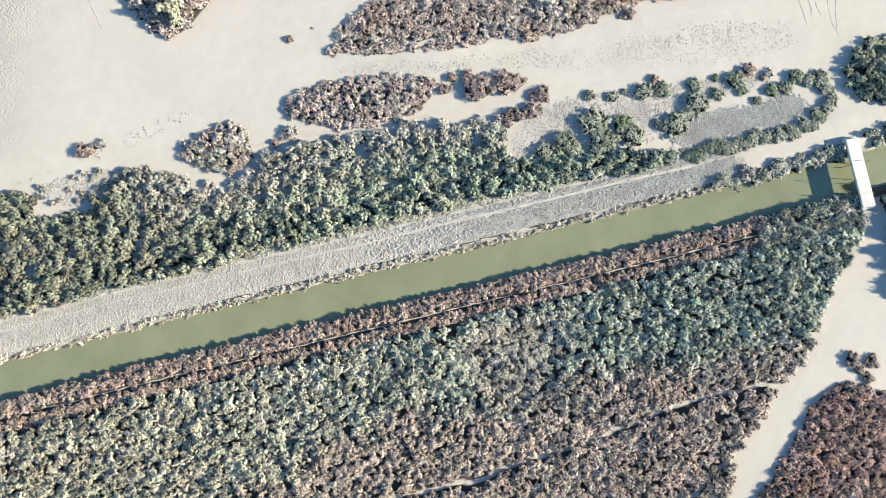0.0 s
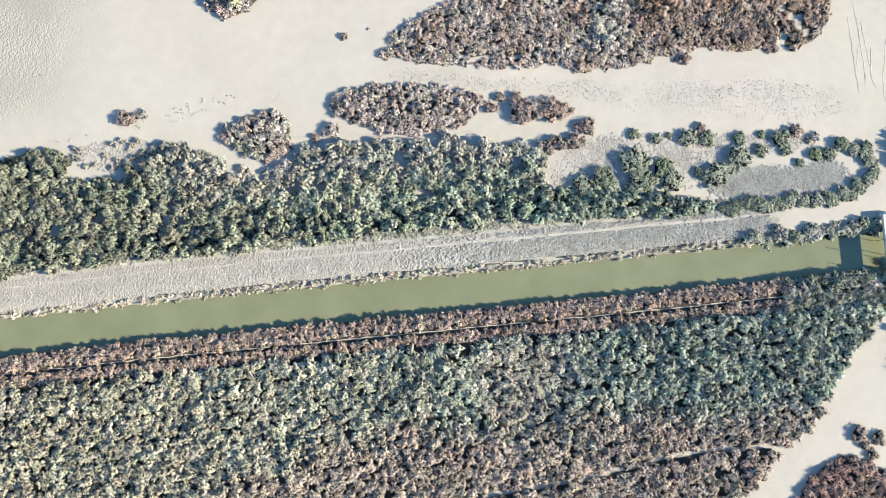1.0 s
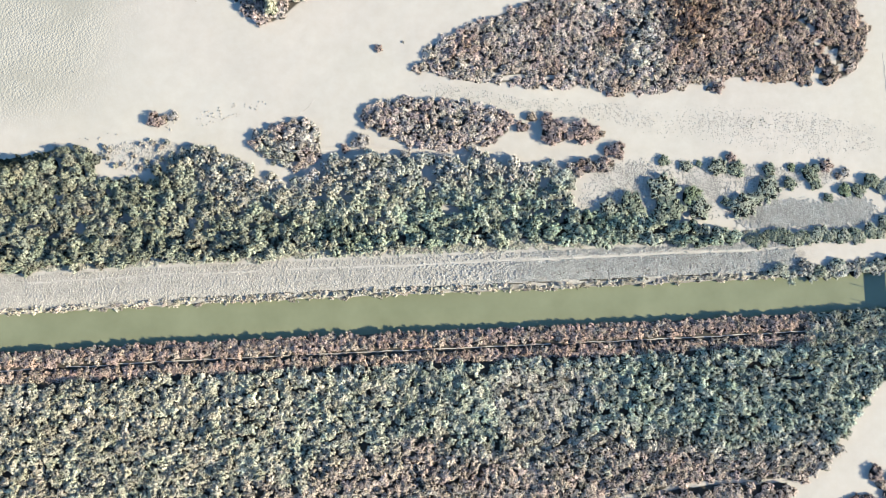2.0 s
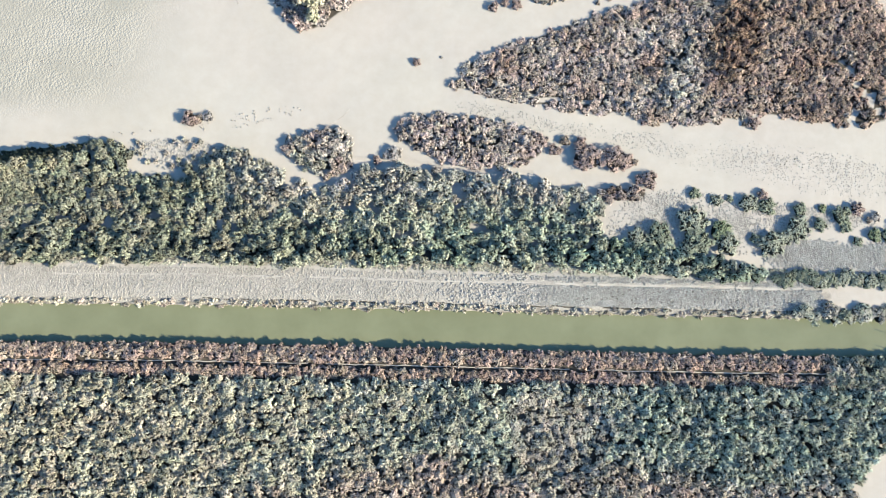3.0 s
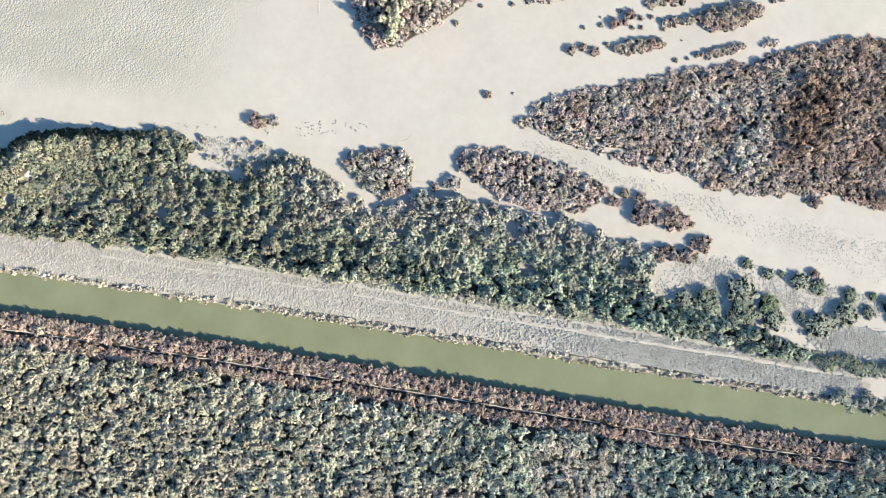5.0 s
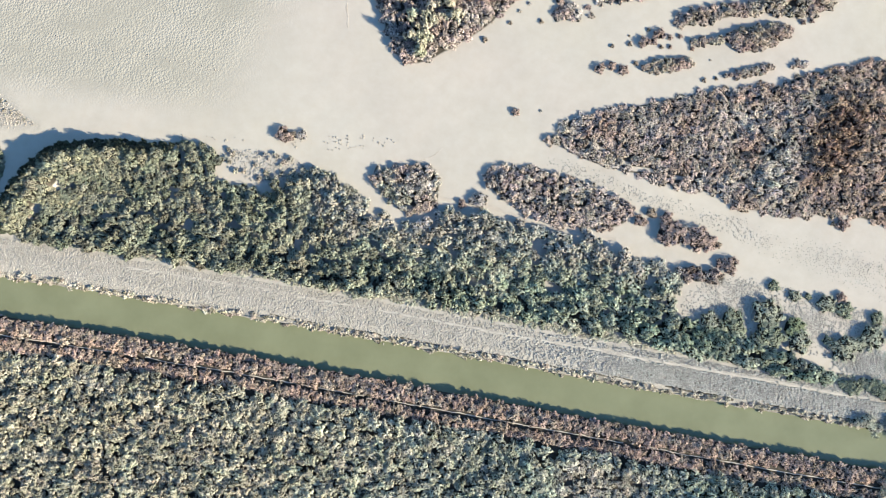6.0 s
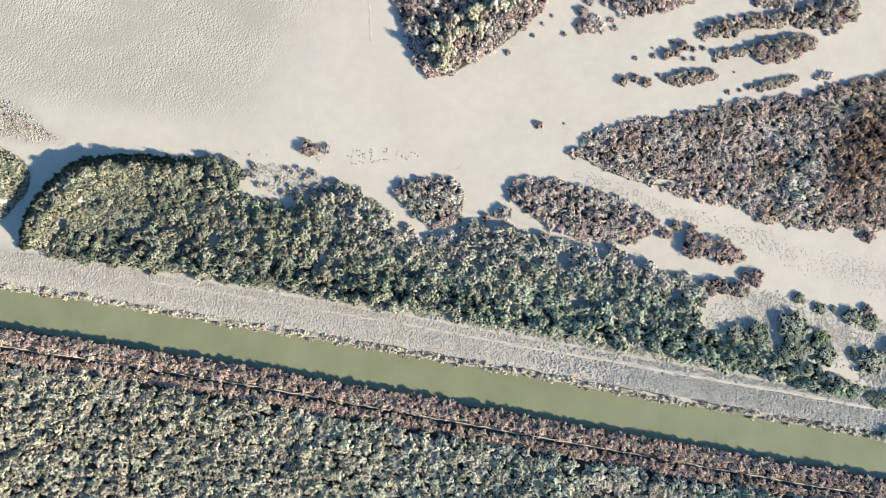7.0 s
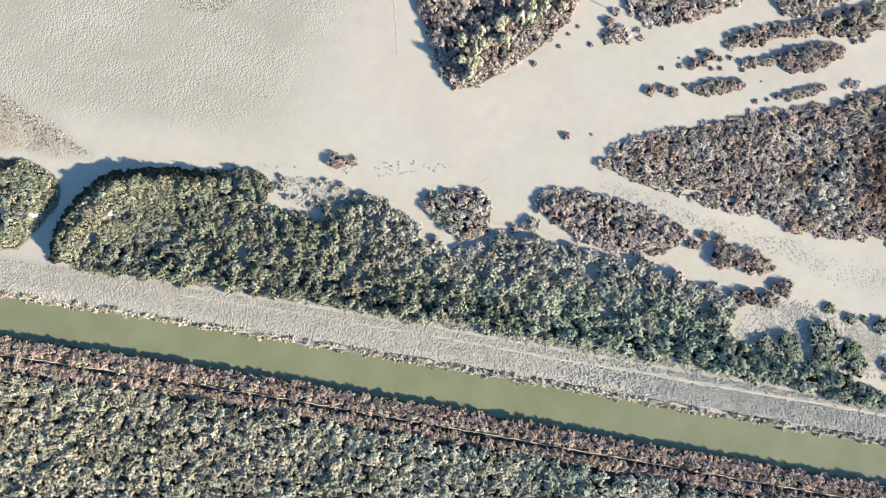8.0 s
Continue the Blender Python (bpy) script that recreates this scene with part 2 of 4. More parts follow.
def away(px, py, line, closed=False):
    """Distance of points from a line of places."""
    best = np.full(len(px), 1e9)
    for (x0, y0), (x1, y1) in zip(line, line[1:] + (line[:1] if closed else [])):
        dx, dy = x1 - x0, y1 - y0
        s = np.clip(((px - x0) * dx + (py - y0) * dy) / max(dx * dx + dy * dy, 1e-9), 0, 1)
        best = np.minimum(best, np.hypot(px - x0 - s * dx, py - y0 - s * dy))
    return best


def depth_in(px, py, poly):
    """Signed distance: positive inside the polygon."""
    d = away(px, py, poly, True)
    return np.where(inside(px, py, poly), d, -d)


def height(x, y):
    """The ground's height."""
    x, y = np.asarray(x, float), np.asarray(y, float)
    d = y - centre(x)
    wob = 0.35 * wave(x, y, 2.3, 1) + 0.2 * wave(x, y, 0.9, 4)
    h = 0.05 * wave(x, y, 14, 2) + 0.02 * wave(x, y, 3, 3)
    north = smooth(HALF - 0.9 + 0.5 * wob, HALF + 0.8 + 0.5 * wob, d)
    south = smooth(-HALF + 0.7, -HALF - 0.8, d)
    crest = TRACK_TOP * smooth(HALF + 0.5, HALF + 3, d) * smooth(HALF + 9, HALF + 6, d)
    px, py = x.ravel(), y.ravel()
    bank = inside(px, py, HEDGE_END) * smooth(0, 3.0, away(px, py, HEDGE_END[:10])) * smooth(0, 7.0, away(px, py, HEDGE_END[9:]))
    for gx, gy, gr in HOLLOWS:
        bank = bank - 0.55 * smooth(gr + 0.9, gr * 0.4, np.hypot(px - gx, py - gy))
    h = h + MOUND * np.maximum(bank, 0).reshape(x.shape)
    h = h + 0.9 * smooth(0.2, 2.2, depth_in(x.ravel(), y.ravel(), THICK_K).reshape(x.shape))
    bed = -2.3
    top = h + crest - 0.35 * smooth(HALF + 2.5, HALF, d) * (d > 0)
    return np.where(d > 0, bed + (top - bed) * north, bed + (top - bed) * south)


# ---- materials ----
def material(name, rough=0.9, spec=0.3):
    m = bpy.data.materials.new(name)
    m.use_nodes = True
    b = m.node_tree.nodes["Principled BSDF"]
    b.inputs["Roughness"].default_value = rough
    b.inputs["Specular IOR Level"].default_value = spec
    return m, m.node_tree.nodes, m.node_tree.links, b


def tex(nodes, links, scale, detail=4.0, rough=0.6, kind="ShaderNodeTexNoise"):
    geo = nodes.new("ShaderNodeNewGeometry")
    t = nodes.new(kind)
    t.inputs["Scale"].default_value = scale
    if kind == "ShaderNodeTexNoise":
        t.inputs["Detail"].default_value, t.inputs["Roughness"].default_value = detail, rough
    links.new(geo.outputs["Position"], t.inputs["Vector"])
    return t


def ramp(nodes, links, fac, stops):
    r = nodes.new("ShaderNodeValToRGB")
    e = r.color_ramp.elements
    e[0].position, e[0].color = stops[0][0], (*stops[0][1], 1)
    e[1].position, e[1].color = stops[-1][0], (*stops[-1][1], 1)
    for p, c in stops[1:-1]:
        k = e.new(p)
        k.color = (*c, 1)
    links.new(fac, r.inputs[0])
    return r.outputs[0]


def mix(nodes, links, fac, a, b, blend="MIX"):
    n = nodes.new("ShaderNodeMix")
    n.data_type, n.blend_type = "RGBA", blend
    for sock, v in ((n.inputs[0], fac), (n.inputs[6], a), (n.inputs[7], b)):
        if hasattr(v, "links"):
            links.new(v, sock)
        elif isinstance(v, tuple):
            sock.default_value = (*v, 1)
        else:
            sock.default_value = v
    return n.outputs[2]


def math_node(nodes, links, op, a, b=0.0, clamp=False):
    n = nodes.new("ShaderNodeMath")
    n.operation, n.use_clamp = op, clamp
    for sock, v in ((n.inputs[0], a), (n.inputs[1], b)):
        if hasattr(v, "links"):
            links.new(v, sock)
        else:
            sock.default_value = v
    return n.outputs[0]


def bump(nodes, links, bsdf, h, strength, dist):
    b = nodes.new("ShaderNodeBump")
    b.inputs["Strength"].default_value, b.inputs["Distance"].default_value = strength, dist
    links.new(h, b.inputs["Height"])
    links.new(b.outputs[0], bsdf.inputs["Normal"])


def ground_material():
    m, n, l, b = material("dry_salt_mud", 0.95, 0.2)
    zone = n.new("ShaderNodeVertexColor")
    zone.layer_name = "zone"
    sep = n.new("ShaderNodeSeparateColor")
    l.new(zone.outputs[0], sep.inputs[0])
    track, damp, litter_shade = sep.outputs[0], sep.outputs[1], sep.outputs[2]
    broad = tex(n, l, 0.07, 5, 0.6).outputs[0]
    mid = tex(n, l, 0.5, 6, 0.65).outputs[0]
    fine = tex(n, l, 5.0, 4, 0.7).outputs[0]
    wide = tex(n, l, 0.028, 3, 0.55)
    hue = ramp(n, l, wide.outputs[1], [(0.36, (0.347, 0.293, 0.257)), (0.5, (0.324, 0.293, 0.252)), (0.64, (0.342, 0.306, 0.234))])
    pan = ramp(n, l, broad, [(0.3, (0.288, 0.263, 0.227)), (0.5, (0.324, 0.297, 0.257)), (0.7, (0.360, 0.329, 0.284))])
    pan = mix(n, l, 0.4, pan, hue)
    pan = mix(n, l, 0.3, pan, ramp(n, l, mid, [(0.3, (0.261, 0.234, 0.198)), (0.7, (0.351, 0.324, 0.288))]))
    # the drying basin: greyer, with silt drifts and a crust of lumps
    silt = n.new("ShaderNodeMapping")
    geo = n.new("ShaderNodeNewGeometry")
    silt.inputs["Rotation"].default_value, silt.inputs["Scale"].default_value = (0, 0, 0.35), (0.45, 1.0, 1)
    l.new(geo.outputs["Position"], silt.inputs["Vector"])
    drift = tex(n, l, 0.16, 5, 0.6)
    l.new(silt.outputs[0], drift.inputs["Vector"])
    basin = ramp(n, l, drift.outputs[0], [(0.3, (0.225, 0.209, 0.173)), (0.5, (0.257, 0.238, 0.198)), (0.72, (0.288, 0.266, 0.227))])
    pan = mix(n, l, damp, pan, basin)
    grit = ramp(n, l, fine, [(0.35, (0.16, 0.148, 0.127)), (0.65, (0.31, 0.286, 0.249))])
    pan = mix(n, l, math_node(n, l, "MULTIPLY", track, 0.75), pan, grit)
    # ground under shrubs painted near black for the shade in their gaps
    shaded_soil = ramp(n, l, mid, [(0.35, (0.025, 0.022, 0.017)), (0.7, (0.075, 0.064, 0.05))])
    edge = math_node(n, l, "ADD", litter_shade, math_node(n, l, "MULTIPLY", math_node(n, l, "SUBTRACT", mid, 0.5), 0.9))
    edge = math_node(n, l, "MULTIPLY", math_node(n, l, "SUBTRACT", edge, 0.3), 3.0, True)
    pan = mix(n, l, edge, pan, shaded_soil)
    l.new(pan, b.inputs["Base Color"])
    cells = tex(n, l, 1.5, kind="ShaderNodeTexVoronoi").outputs["Distance"]
    lumps = math_node(n, l, "SUBTRACT", math_node(n, l, "MULTIPLY", mid, 1.2), math_node(n, l, "MULTIPLY", tex(n, l, 2.7, kind="ShaderNodeTexVoronoi").outputs["Distance"], 1.5))
    patch = math_node(n, l, "MULTIPLY", math_node(n, l, "SUBTRACT", drift.outputs[0], 0.28), 4.0, True)
    ripple = math_node(n, l, "MULTIPLY", lumps, math_node(n, l, "MULTIPLY", damp, math_node(n, l, "MULTIPLY", patch, 1.0)))
    rough_bumps = math_node(n, l, "ADD", math_node(n, l, "MULTIPLY", cells, track), ripple)
    tall = math_node(n, l, "ADD", math_node(n, l, "MULTIPLY", rough_bumps, 0.5), math_node(n, l, "MULTIPLY", fine, 0.05))
    bump(n, l, b, tall, 0.6, 0.18)
    return m


def foliage_material(name, rough, thin=0.0):
    m, n, l, b = material(name, rough, 0.08)
    tint = n.new("ShaderNodeVertexColor")
    tint.layer_name = "tint"
    fine = tex(n, l, 6.0, 3, 0.7).outputs[0]
    var = ramp(n, l, fine, [(0.3, (0.74, 0.75, 0.745)), (0.7, (1.2, 1.2, 1.17))])
    colour = mix(n, l, 1.0, tint.outputs[0], var, "MULTIPLY")
    l.new(colour, b.inputs["Base Color"])
    bump(n, l, b, tex(n, l, 22.0, 2, 0.6).outputs[0], 0.9, 0.06)
    if thin:
        through_leaf, both = n.new("ShaderNodeBsdfTranslucent"), n.new("ShaderNodeMixShader")
        l.new(colour, through_leaf.inputs[0])
        both.inputs[0].default_value = thin
        l.new(b.outputs[0], both.inputs[1])
        l.new(through_leaf.outputs[0], both.inputs[2])
        l.new(both.outputs[0], n["Material Output"].inputs[0])
    return m


def plain_material(name, low, high, scale, rough=0.9, depth=0.02, spec=0.3, pieces=False):
    m, n, l, b = material(name, rough, spec)
    t = tex(n, l, scale, 5, 0.65).outputs[0]
    big = tex(n, l, scale * 0.13, 3, 0.6).outputs[0]
    c = ramp(n, l, t, [(0.3, low), (0.7, high)])
    c = mix(n, l, 0.5, c, ramp(n, l, big, [(0.35, tuple(v * 0.8 for v in low)), (0.65, high)]))
    if pieces:
        each = n.new("ShaderNodeNewGeometry").outputs["Random Per Island"]
        c = mix(n, l, 1.0, c, ramp(n, l, each, [(0.0, (0.84, 0.84, 0.84)), (1.0, (1.08, 1.08, 1.08))]), "MULTIPLY")
    l.new(c, b.inputs["Base Color"])
    bump(n, l, b, t, 0.5, depth)
    return m


def water_material():
    m, n, l, b = material("silty_water", 0.12, 0.5)
    t = tex(n, l, 0.12, 4, 0.6).outputs[0]
    l.new(ramp(n, l, t, [(0.35, (0.128, 0.131, 0.071)), (0.65, (0.153, 0.156, 0.088))]), b.inputs["Base Color"])
    bump(n, l, b, tex(n, l, 1.1, 3, 0.55).outputs[0], 0.12, 0.05)
    return m


MUD = ground_material()
LEAF = foliage_material("leaves", 0.75, 0.06)
# shrub cores; their vertex tint carries painted inner shade
SHADED_TWIG = foliage_material("shaded_twigs", 0.9)
CLOD = plain_material("mud_clods", (0.220, 0.201, 0.169), (0.303, 0.277, 0.241), 3.0, pieces=True)
PLATE = plain_material("cracked_mud", (0.276, 0.260, 0.230), (0.362, 0.341, 0.307), 2.5, pieces=True)
STONE = plain_material("dark_stones", (0.16, 0.14, 0.12), (0.34, 0.30, 0.26), 4.0)
ROUGH = plain_material("brown_clods", (0.22, 0.19, 0.15), (0.36, 0.32, 0.27), 2.0, pieces=True)
WATER = water_material()
CONCRETE = plain_material("pale_concrete", (0.36, 0.34, 0.305), (0.46, 0.435, 0.39), 1.5, 0.85, 0.01)
STEEL = plain_material("weathered_steel", (0.12, 0.11, 0.10), (0.22, 0.20, 0.18), 6.0, 0.6, 0.004)
BARK = plain_material("bark", (0.10, 0.075, 0.055), (0.2, 0.16, 0.12), 9.0)
RUT = plain_material("dark_rut", (0.22, 0.19, 0.16), (0.4, 0.36, 0.31), 3.0)
SAND = plain_material("trodden_sand", (0.29, 0.26, 0.22), (0.37, 0.335, 0.29), 1.2)


def mesh_from(name, verts, tris, mats, tint=None, mat_index=None, smooth_shade=False):
    """A mesh from arrays of places and triangles."""
    me = bpy.data.meshes.new(name)
    nf = len(tris)
    me.vertices.add(len(verts))
    me.vertices.foreach_set("co", np.ascontiguousarray(verts, np.float32).ravel())
    me.loops.add(nf * 3)
    me.loops.foreach_set("vertex_index", np.ascontiguousarray(tris, np.int32).ravel())
    me.polygons.add(nf)
    me.polygons.foreach_set("loop_start", np.arange(0, nf * 3, 3, dtype=np.int32))
    me.update(calc_edges=True)
    for m in mats:
        me.materials.append(m)
    if mat_index is not None:
        me.polygons.foreach_set("material_index", np.ascontiguousarray(mat_index, np.int32))
    me.polygons.foreach_set("use_smooth", np.full(nf, smooth_shade))
    if tint is not None:
        a = me.color_attributes.new("tint", "FLOAT_COLOR", "POINT")
        a.data.foreach_set("color", np.ascontiguousarray(np.c_[tint, np.ones(len(tint))], np.float32).ravel())
    return me


def part(name, bm, mat, parent=None, label=""):
    me = bpy.data.meshes.new(name)
    bm.to_mesh(me)
    bm.free()
    me.materials.append(mat)
    ob = new(name, me)
    ob.parent = parent
    return tagged(ob, label)


def box(bm, lo, hi, bevel=0.0):
    g = bmesh.ops.create_cube(bm, size=1.0)
    for v in g["verts"]:
        v.co = Vector([lo[i] + (v.co[i] + 0.5) * (hi[i] - lo[i]) for i in range(3)])
    if bevel:
        bmesh.ops.bevel(bm, geom=list({e for v in g["verts"] for e in v.link_edges}), offset=bevel, segments=2, affect="EDGES")


# ---- the ground: one sheet to the horizon, with the canal cut into it ----
def build_ground():
    far = [120, 140, 180, 260, 420, 800, 1500, 2500]
    xs = np.array([-v for v in far[::-1]] + list(np.arange(-112, 112.1, 0.6)) + far)
    ys = np.array([-v for v in far[::-1]] + list(np.arange(-86, -24, 0.75)) + list(np.arange(-24, -4, 0.3))
                  + list(np.arange(-4, 78.1, 0.7)) + [86, 100] + far)
    ys = np.unique(np.round(ys, 3))
    X, Y = np.meshgrid(xs, ys)
    x, y = X.ravel(), Y.ravel()
    z = height(x, y)
    nx, ny = len(xs), len(ys)
    i = (np.arange(ny - 1)[:, None] * nx + np.arange(nx - 1)[None]).ravel()
    tris = np.concatenate([np.c_[i, i + 1, i + nx + 1], np.c_[i, i + nx + 1, i + nx]])
    me = mesh_from("ground", np.c_[x, y, z], tris, [MUD], smooth_shade=True)
    d = y - centre(x)
    near = (np.abs(x) < 115) & (np.abs(y) < 90)
    track = smooth(HALF - 0.5, HALF + 0.5, d) * smooth(HALF + 8, HALF + 6.2, d) * smooth(74, 64, x)
    v = np.zeros(len(x))
    v[near] = smooth(-1.5, 1.5, depth_in(x[near], y[near], CLOD_L) + 0.8 * wave(x[near], y[near], 2.5, 3))
    track = np.maximum(track, v)
    corner = v
    damp = smooth(-45, -62, x - 0.4 * (y - 30)) * smooth(22, 30, y) * 0.9
    litter_shade = np.zeros(len(x))
    for poly, grow in LITTER_SHADE:
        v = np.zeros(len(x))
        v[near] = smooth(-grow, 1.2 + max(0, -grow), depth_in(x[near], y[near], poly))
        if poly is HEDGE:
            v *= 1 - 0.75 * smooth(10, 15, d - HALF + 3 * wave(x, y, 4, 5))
        litter_shade = np.maximum(litter_shade, v)
    litter_shade = np.maximum(litter_shade, 0.3 * corner)
    # ground under pond and track plates darkened so the cracks look shaded
    v = np.zeros(len(x))
    v[near] = 0.42 * smooth(0.2, 2.0, depth_in(x[near], y[near], POND) + 0.6 * wave(x[near], y[near], 1.5, 2))
    litter_shade = np.maximum(litter_shade, v)
    litter_shade = np.maximum(litter_shade, 0.36 * smooth(4, 26, x) * smooth(72, 68, x) * smooth(HALF + 0.8, HALF + 1.6, d) * smooth(HALF + 5.0, HALF + 4.6, d))
    for gx, gy, gr in [g for g in GAPS if g[0] > -70] + TRI_GAPS + HOLLOWS:
        litter_shade *= smooth(gr * 0.7, gr + 0.6, np.hypot(x - gx, y - gy) + 0.4 * wave(x, y, 0.9, 2))
    for line, w in TRAILS:
        v = np.ones(len(x))
        v[near] = smooth(w * 0.7, w * 1.6, away(x[near], y[near], line))
        litter_shade *= v
    litter_shade = np.maximum(litter_shade, 0.8 * smooth(HALF + 0.2, HALF - 0.4, np.abs(d)))
    litter_shade = np.maximum(litter_shade, 0.42 * smooth(HALF + 1.5, HALF + 1.0, d) * (d > 0))
    # south bank darkened to paint the shadow along the water's edge
    litter_shade = np.maximum(litter_shade, smooth(-HALF - 2.2, -HALF - 1.6, d) * (d < 0))
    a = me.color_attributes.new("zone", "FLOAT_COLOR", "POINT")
    a.data.foreach_set("color", np.c_[track, np.clip(damp, 0, 1), litter_shade, np.ones(len(x))].astype(np.float32).ravel())
    return tagged(new("ground", me), "pale dry salt mud flat with a canal cut through it", "ground", kind="structure")


def south_line(x, off=0.0):
    return centre(x) - HALF - off


SOUTH = [(float(v), float(south_line(v, 0.3))) for v in range(-116, 87, 6)] + SOUTH_EDGE[1:] + [(40, -80), (0, -60), (-60, -52), (-114, -52)]
TRAILS = [(TRAIL, 0.34), (TRAIL_B, 0.4), (TRAIL_K, 0.45), (TRAIL_TRI, 0.3), (TRAIL_HEDGE, 0.9)]
# outlines darkened for shade below the shrubs and on the hedge-end bank
LITTER_SHADE = [(HEDGE, -1.0), (HEDGE_END, 0.1), (HEDGE_TIP, 0.3), (SOUTH, -0.5), (TRI, 0.3), (ISL_A, 0.2), (ISL_B, 0.3), (THICK_C, 0.3), (THICK_D, 0.3),
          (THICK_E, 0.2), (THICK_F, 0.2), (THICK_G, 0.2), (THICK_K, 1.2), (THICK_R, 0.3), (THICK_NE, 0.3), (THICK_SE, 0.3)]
build_ground()

# water
wx = np.concatenate([[-2500, -800, -300], np.arange(-112, 113, 4), [300, 800, 2500]]).astype(float)
wv = np.concatenate([np.c_[wx, centre(wx) - HALF - 0.8, np.full(len(wx), WATER_Z)], np.c_[wx, centre(wx) + HALF + 1.3, np.full(len(wx), WATER_Z)]])
k = np.arange(len(wx) - 1)
nw = len(wx)
water_mesh = mesh_from("water", wv, np.concatenate([np.c_[k, k + 1, k + nw + 1], np.c_[k, k + nw + 1, k + nw]]), [WATER])
tagged(new("water", water_mesh), "still murky olive-green canal water", "water", kind="structure")


# ---- shrubs ----
def shrub_template(seed, lobes, sprigs, length, width, size, dark=0.3, rise=0.5, uneven=0.12):
    """A crown of unit radius and height: a woody core (0), tinted dark for the shade inside, under rounded lobes of
    many small sprigs (1). Gives places, triangles, kind, shade.
    """
    r = np.random.RandomState(seed)
    V, F, K, T = [], [], [], []
    n = 0
    m = 7
    ring = np.array([[math.cos(6.283 * i / m), math.sin(6.283 * i / m)] for i in range(m)]) * r.uniform(0.8, 1.0, (m, 1))
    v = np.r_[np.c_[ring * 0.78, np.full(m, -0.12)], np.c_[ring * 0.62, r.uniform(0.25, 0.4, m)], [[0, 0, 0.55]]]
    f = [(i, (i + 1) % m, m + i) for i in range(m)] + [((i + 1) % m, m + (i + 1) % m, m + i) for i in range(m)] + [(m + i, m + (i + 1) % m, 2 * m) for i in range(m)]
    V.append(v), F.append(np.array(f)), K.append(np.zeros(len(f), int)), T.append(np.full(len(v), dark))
    n += len(v)
    turn = r.uniform(0, 6.28)
    places = []
    for j in range(lobes):
        a = 2.4 * j + r.uniform(-0.4, 0.4) + turn
        rad = 0.72 * math.sqrt((j + 0.2) / lobes) * r.uniform(0.88, 1.12)
        c = np.array([rad * math.cos(a), rad * math.sin(a), (0.86 - 0.95 * rad * rad) * r.uniform(1 - uneven, 1 + uneven)])
        big = size * r.uniform(0.75, 1.25) * r.uniform(0.9, 1.1, 3)
        tone = r.uniform(0.82, 1.14)
        places.append((c, big, tone))
        # the lobe's inner wood, its tint darkened for the shade inside
        k = 5
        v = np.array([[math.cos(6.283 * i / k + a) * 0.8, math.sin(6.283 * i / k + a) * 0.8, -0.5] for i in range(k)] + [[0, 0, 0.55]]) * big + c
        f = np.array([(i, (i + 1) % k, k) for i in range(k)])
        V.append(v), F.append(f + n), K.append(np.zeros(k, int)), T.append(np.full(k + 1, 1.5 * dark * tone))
        n += k + 1
    for j in range(sprigs):
        c, big, tone = places[j % lobes]
        w = r.normal(size=3)
        w[2] = abs(w[2]) * 1.2
        w += 0.8 * np.array([c[0], c[1], 0])
        w /= np.linalg.norm(w)
        t = np.cross(w, r.normal(size=3))
        t /= np.linalg.norm(t) + 1e-9
        out = w * r.uniform(0.05, 0.6) + t * 0.9 + np.array([0, 0, rise * r.uniform(0, 1)])
        out /= np.linalg.norm(out)
        side = np.cross(out, w) + 0.2 * r.normal(size=3)
        side /= np.linalg.norm(side) + 1e-9
        q = length * r.uniform(0.65, 1.35)
        p = c + w * big * r.uniform(0.68, 1.05) - out * q * 0.35
        h = width * r.uniform(0.7, 1.3) * 0.5
        V.append(np.array([p - side * h, p + side * h, p + out * q]))
        # sprig bases darker, tips lighter: depth shading put into the tint
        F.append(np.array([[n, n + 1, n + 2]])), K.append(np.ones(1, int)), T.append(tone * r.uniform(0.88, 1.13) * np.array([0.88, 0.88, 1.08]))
        n += 3
    return np.concatenate(V), np.concatenate(F), np.concatenate(K), np.concatenate(T)


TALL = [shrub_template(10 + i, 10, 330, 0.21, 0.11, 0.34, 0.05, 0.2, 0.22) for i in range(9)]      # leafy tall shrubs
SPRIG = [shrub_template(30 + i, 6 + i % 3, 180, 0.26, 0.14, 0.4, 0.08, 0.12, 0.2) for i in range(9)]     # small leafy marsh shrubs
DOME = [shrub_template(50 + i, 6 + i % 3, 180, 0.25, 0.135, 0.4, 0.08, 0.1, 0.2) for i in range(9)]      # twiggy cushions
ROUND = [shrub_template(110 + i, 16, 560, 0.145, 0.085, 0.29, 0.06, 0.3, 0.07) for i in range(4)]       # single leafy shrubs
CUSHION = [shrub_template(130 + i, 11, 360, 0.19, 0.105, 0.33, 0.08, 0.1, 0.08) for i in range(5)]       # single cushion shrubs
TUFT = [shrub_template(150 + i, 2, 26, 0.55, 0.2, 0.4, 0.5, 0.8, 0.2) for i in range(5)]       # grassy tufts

GREEN, OLIVE, YELLOW = (0.225, 0.239, 0.175), (0.298, 0.302, 0.235), (0.336, 0.323, 0.227)
SAGE, PINK, BROWN = (0.386, 0.365, 0.294), (0.365, 0.290, 0.260), (0.307, 0.235, 0.206)
MOSS = (0.336, 0.302, 0.244)
GREY, RUST, DEAD_C, STRAW = (0.407, 0.365, 0.332), (0.277, 0.189, 0.130), (0.403, 0.361, 0.307), (0.420, 0.378, 0.294)


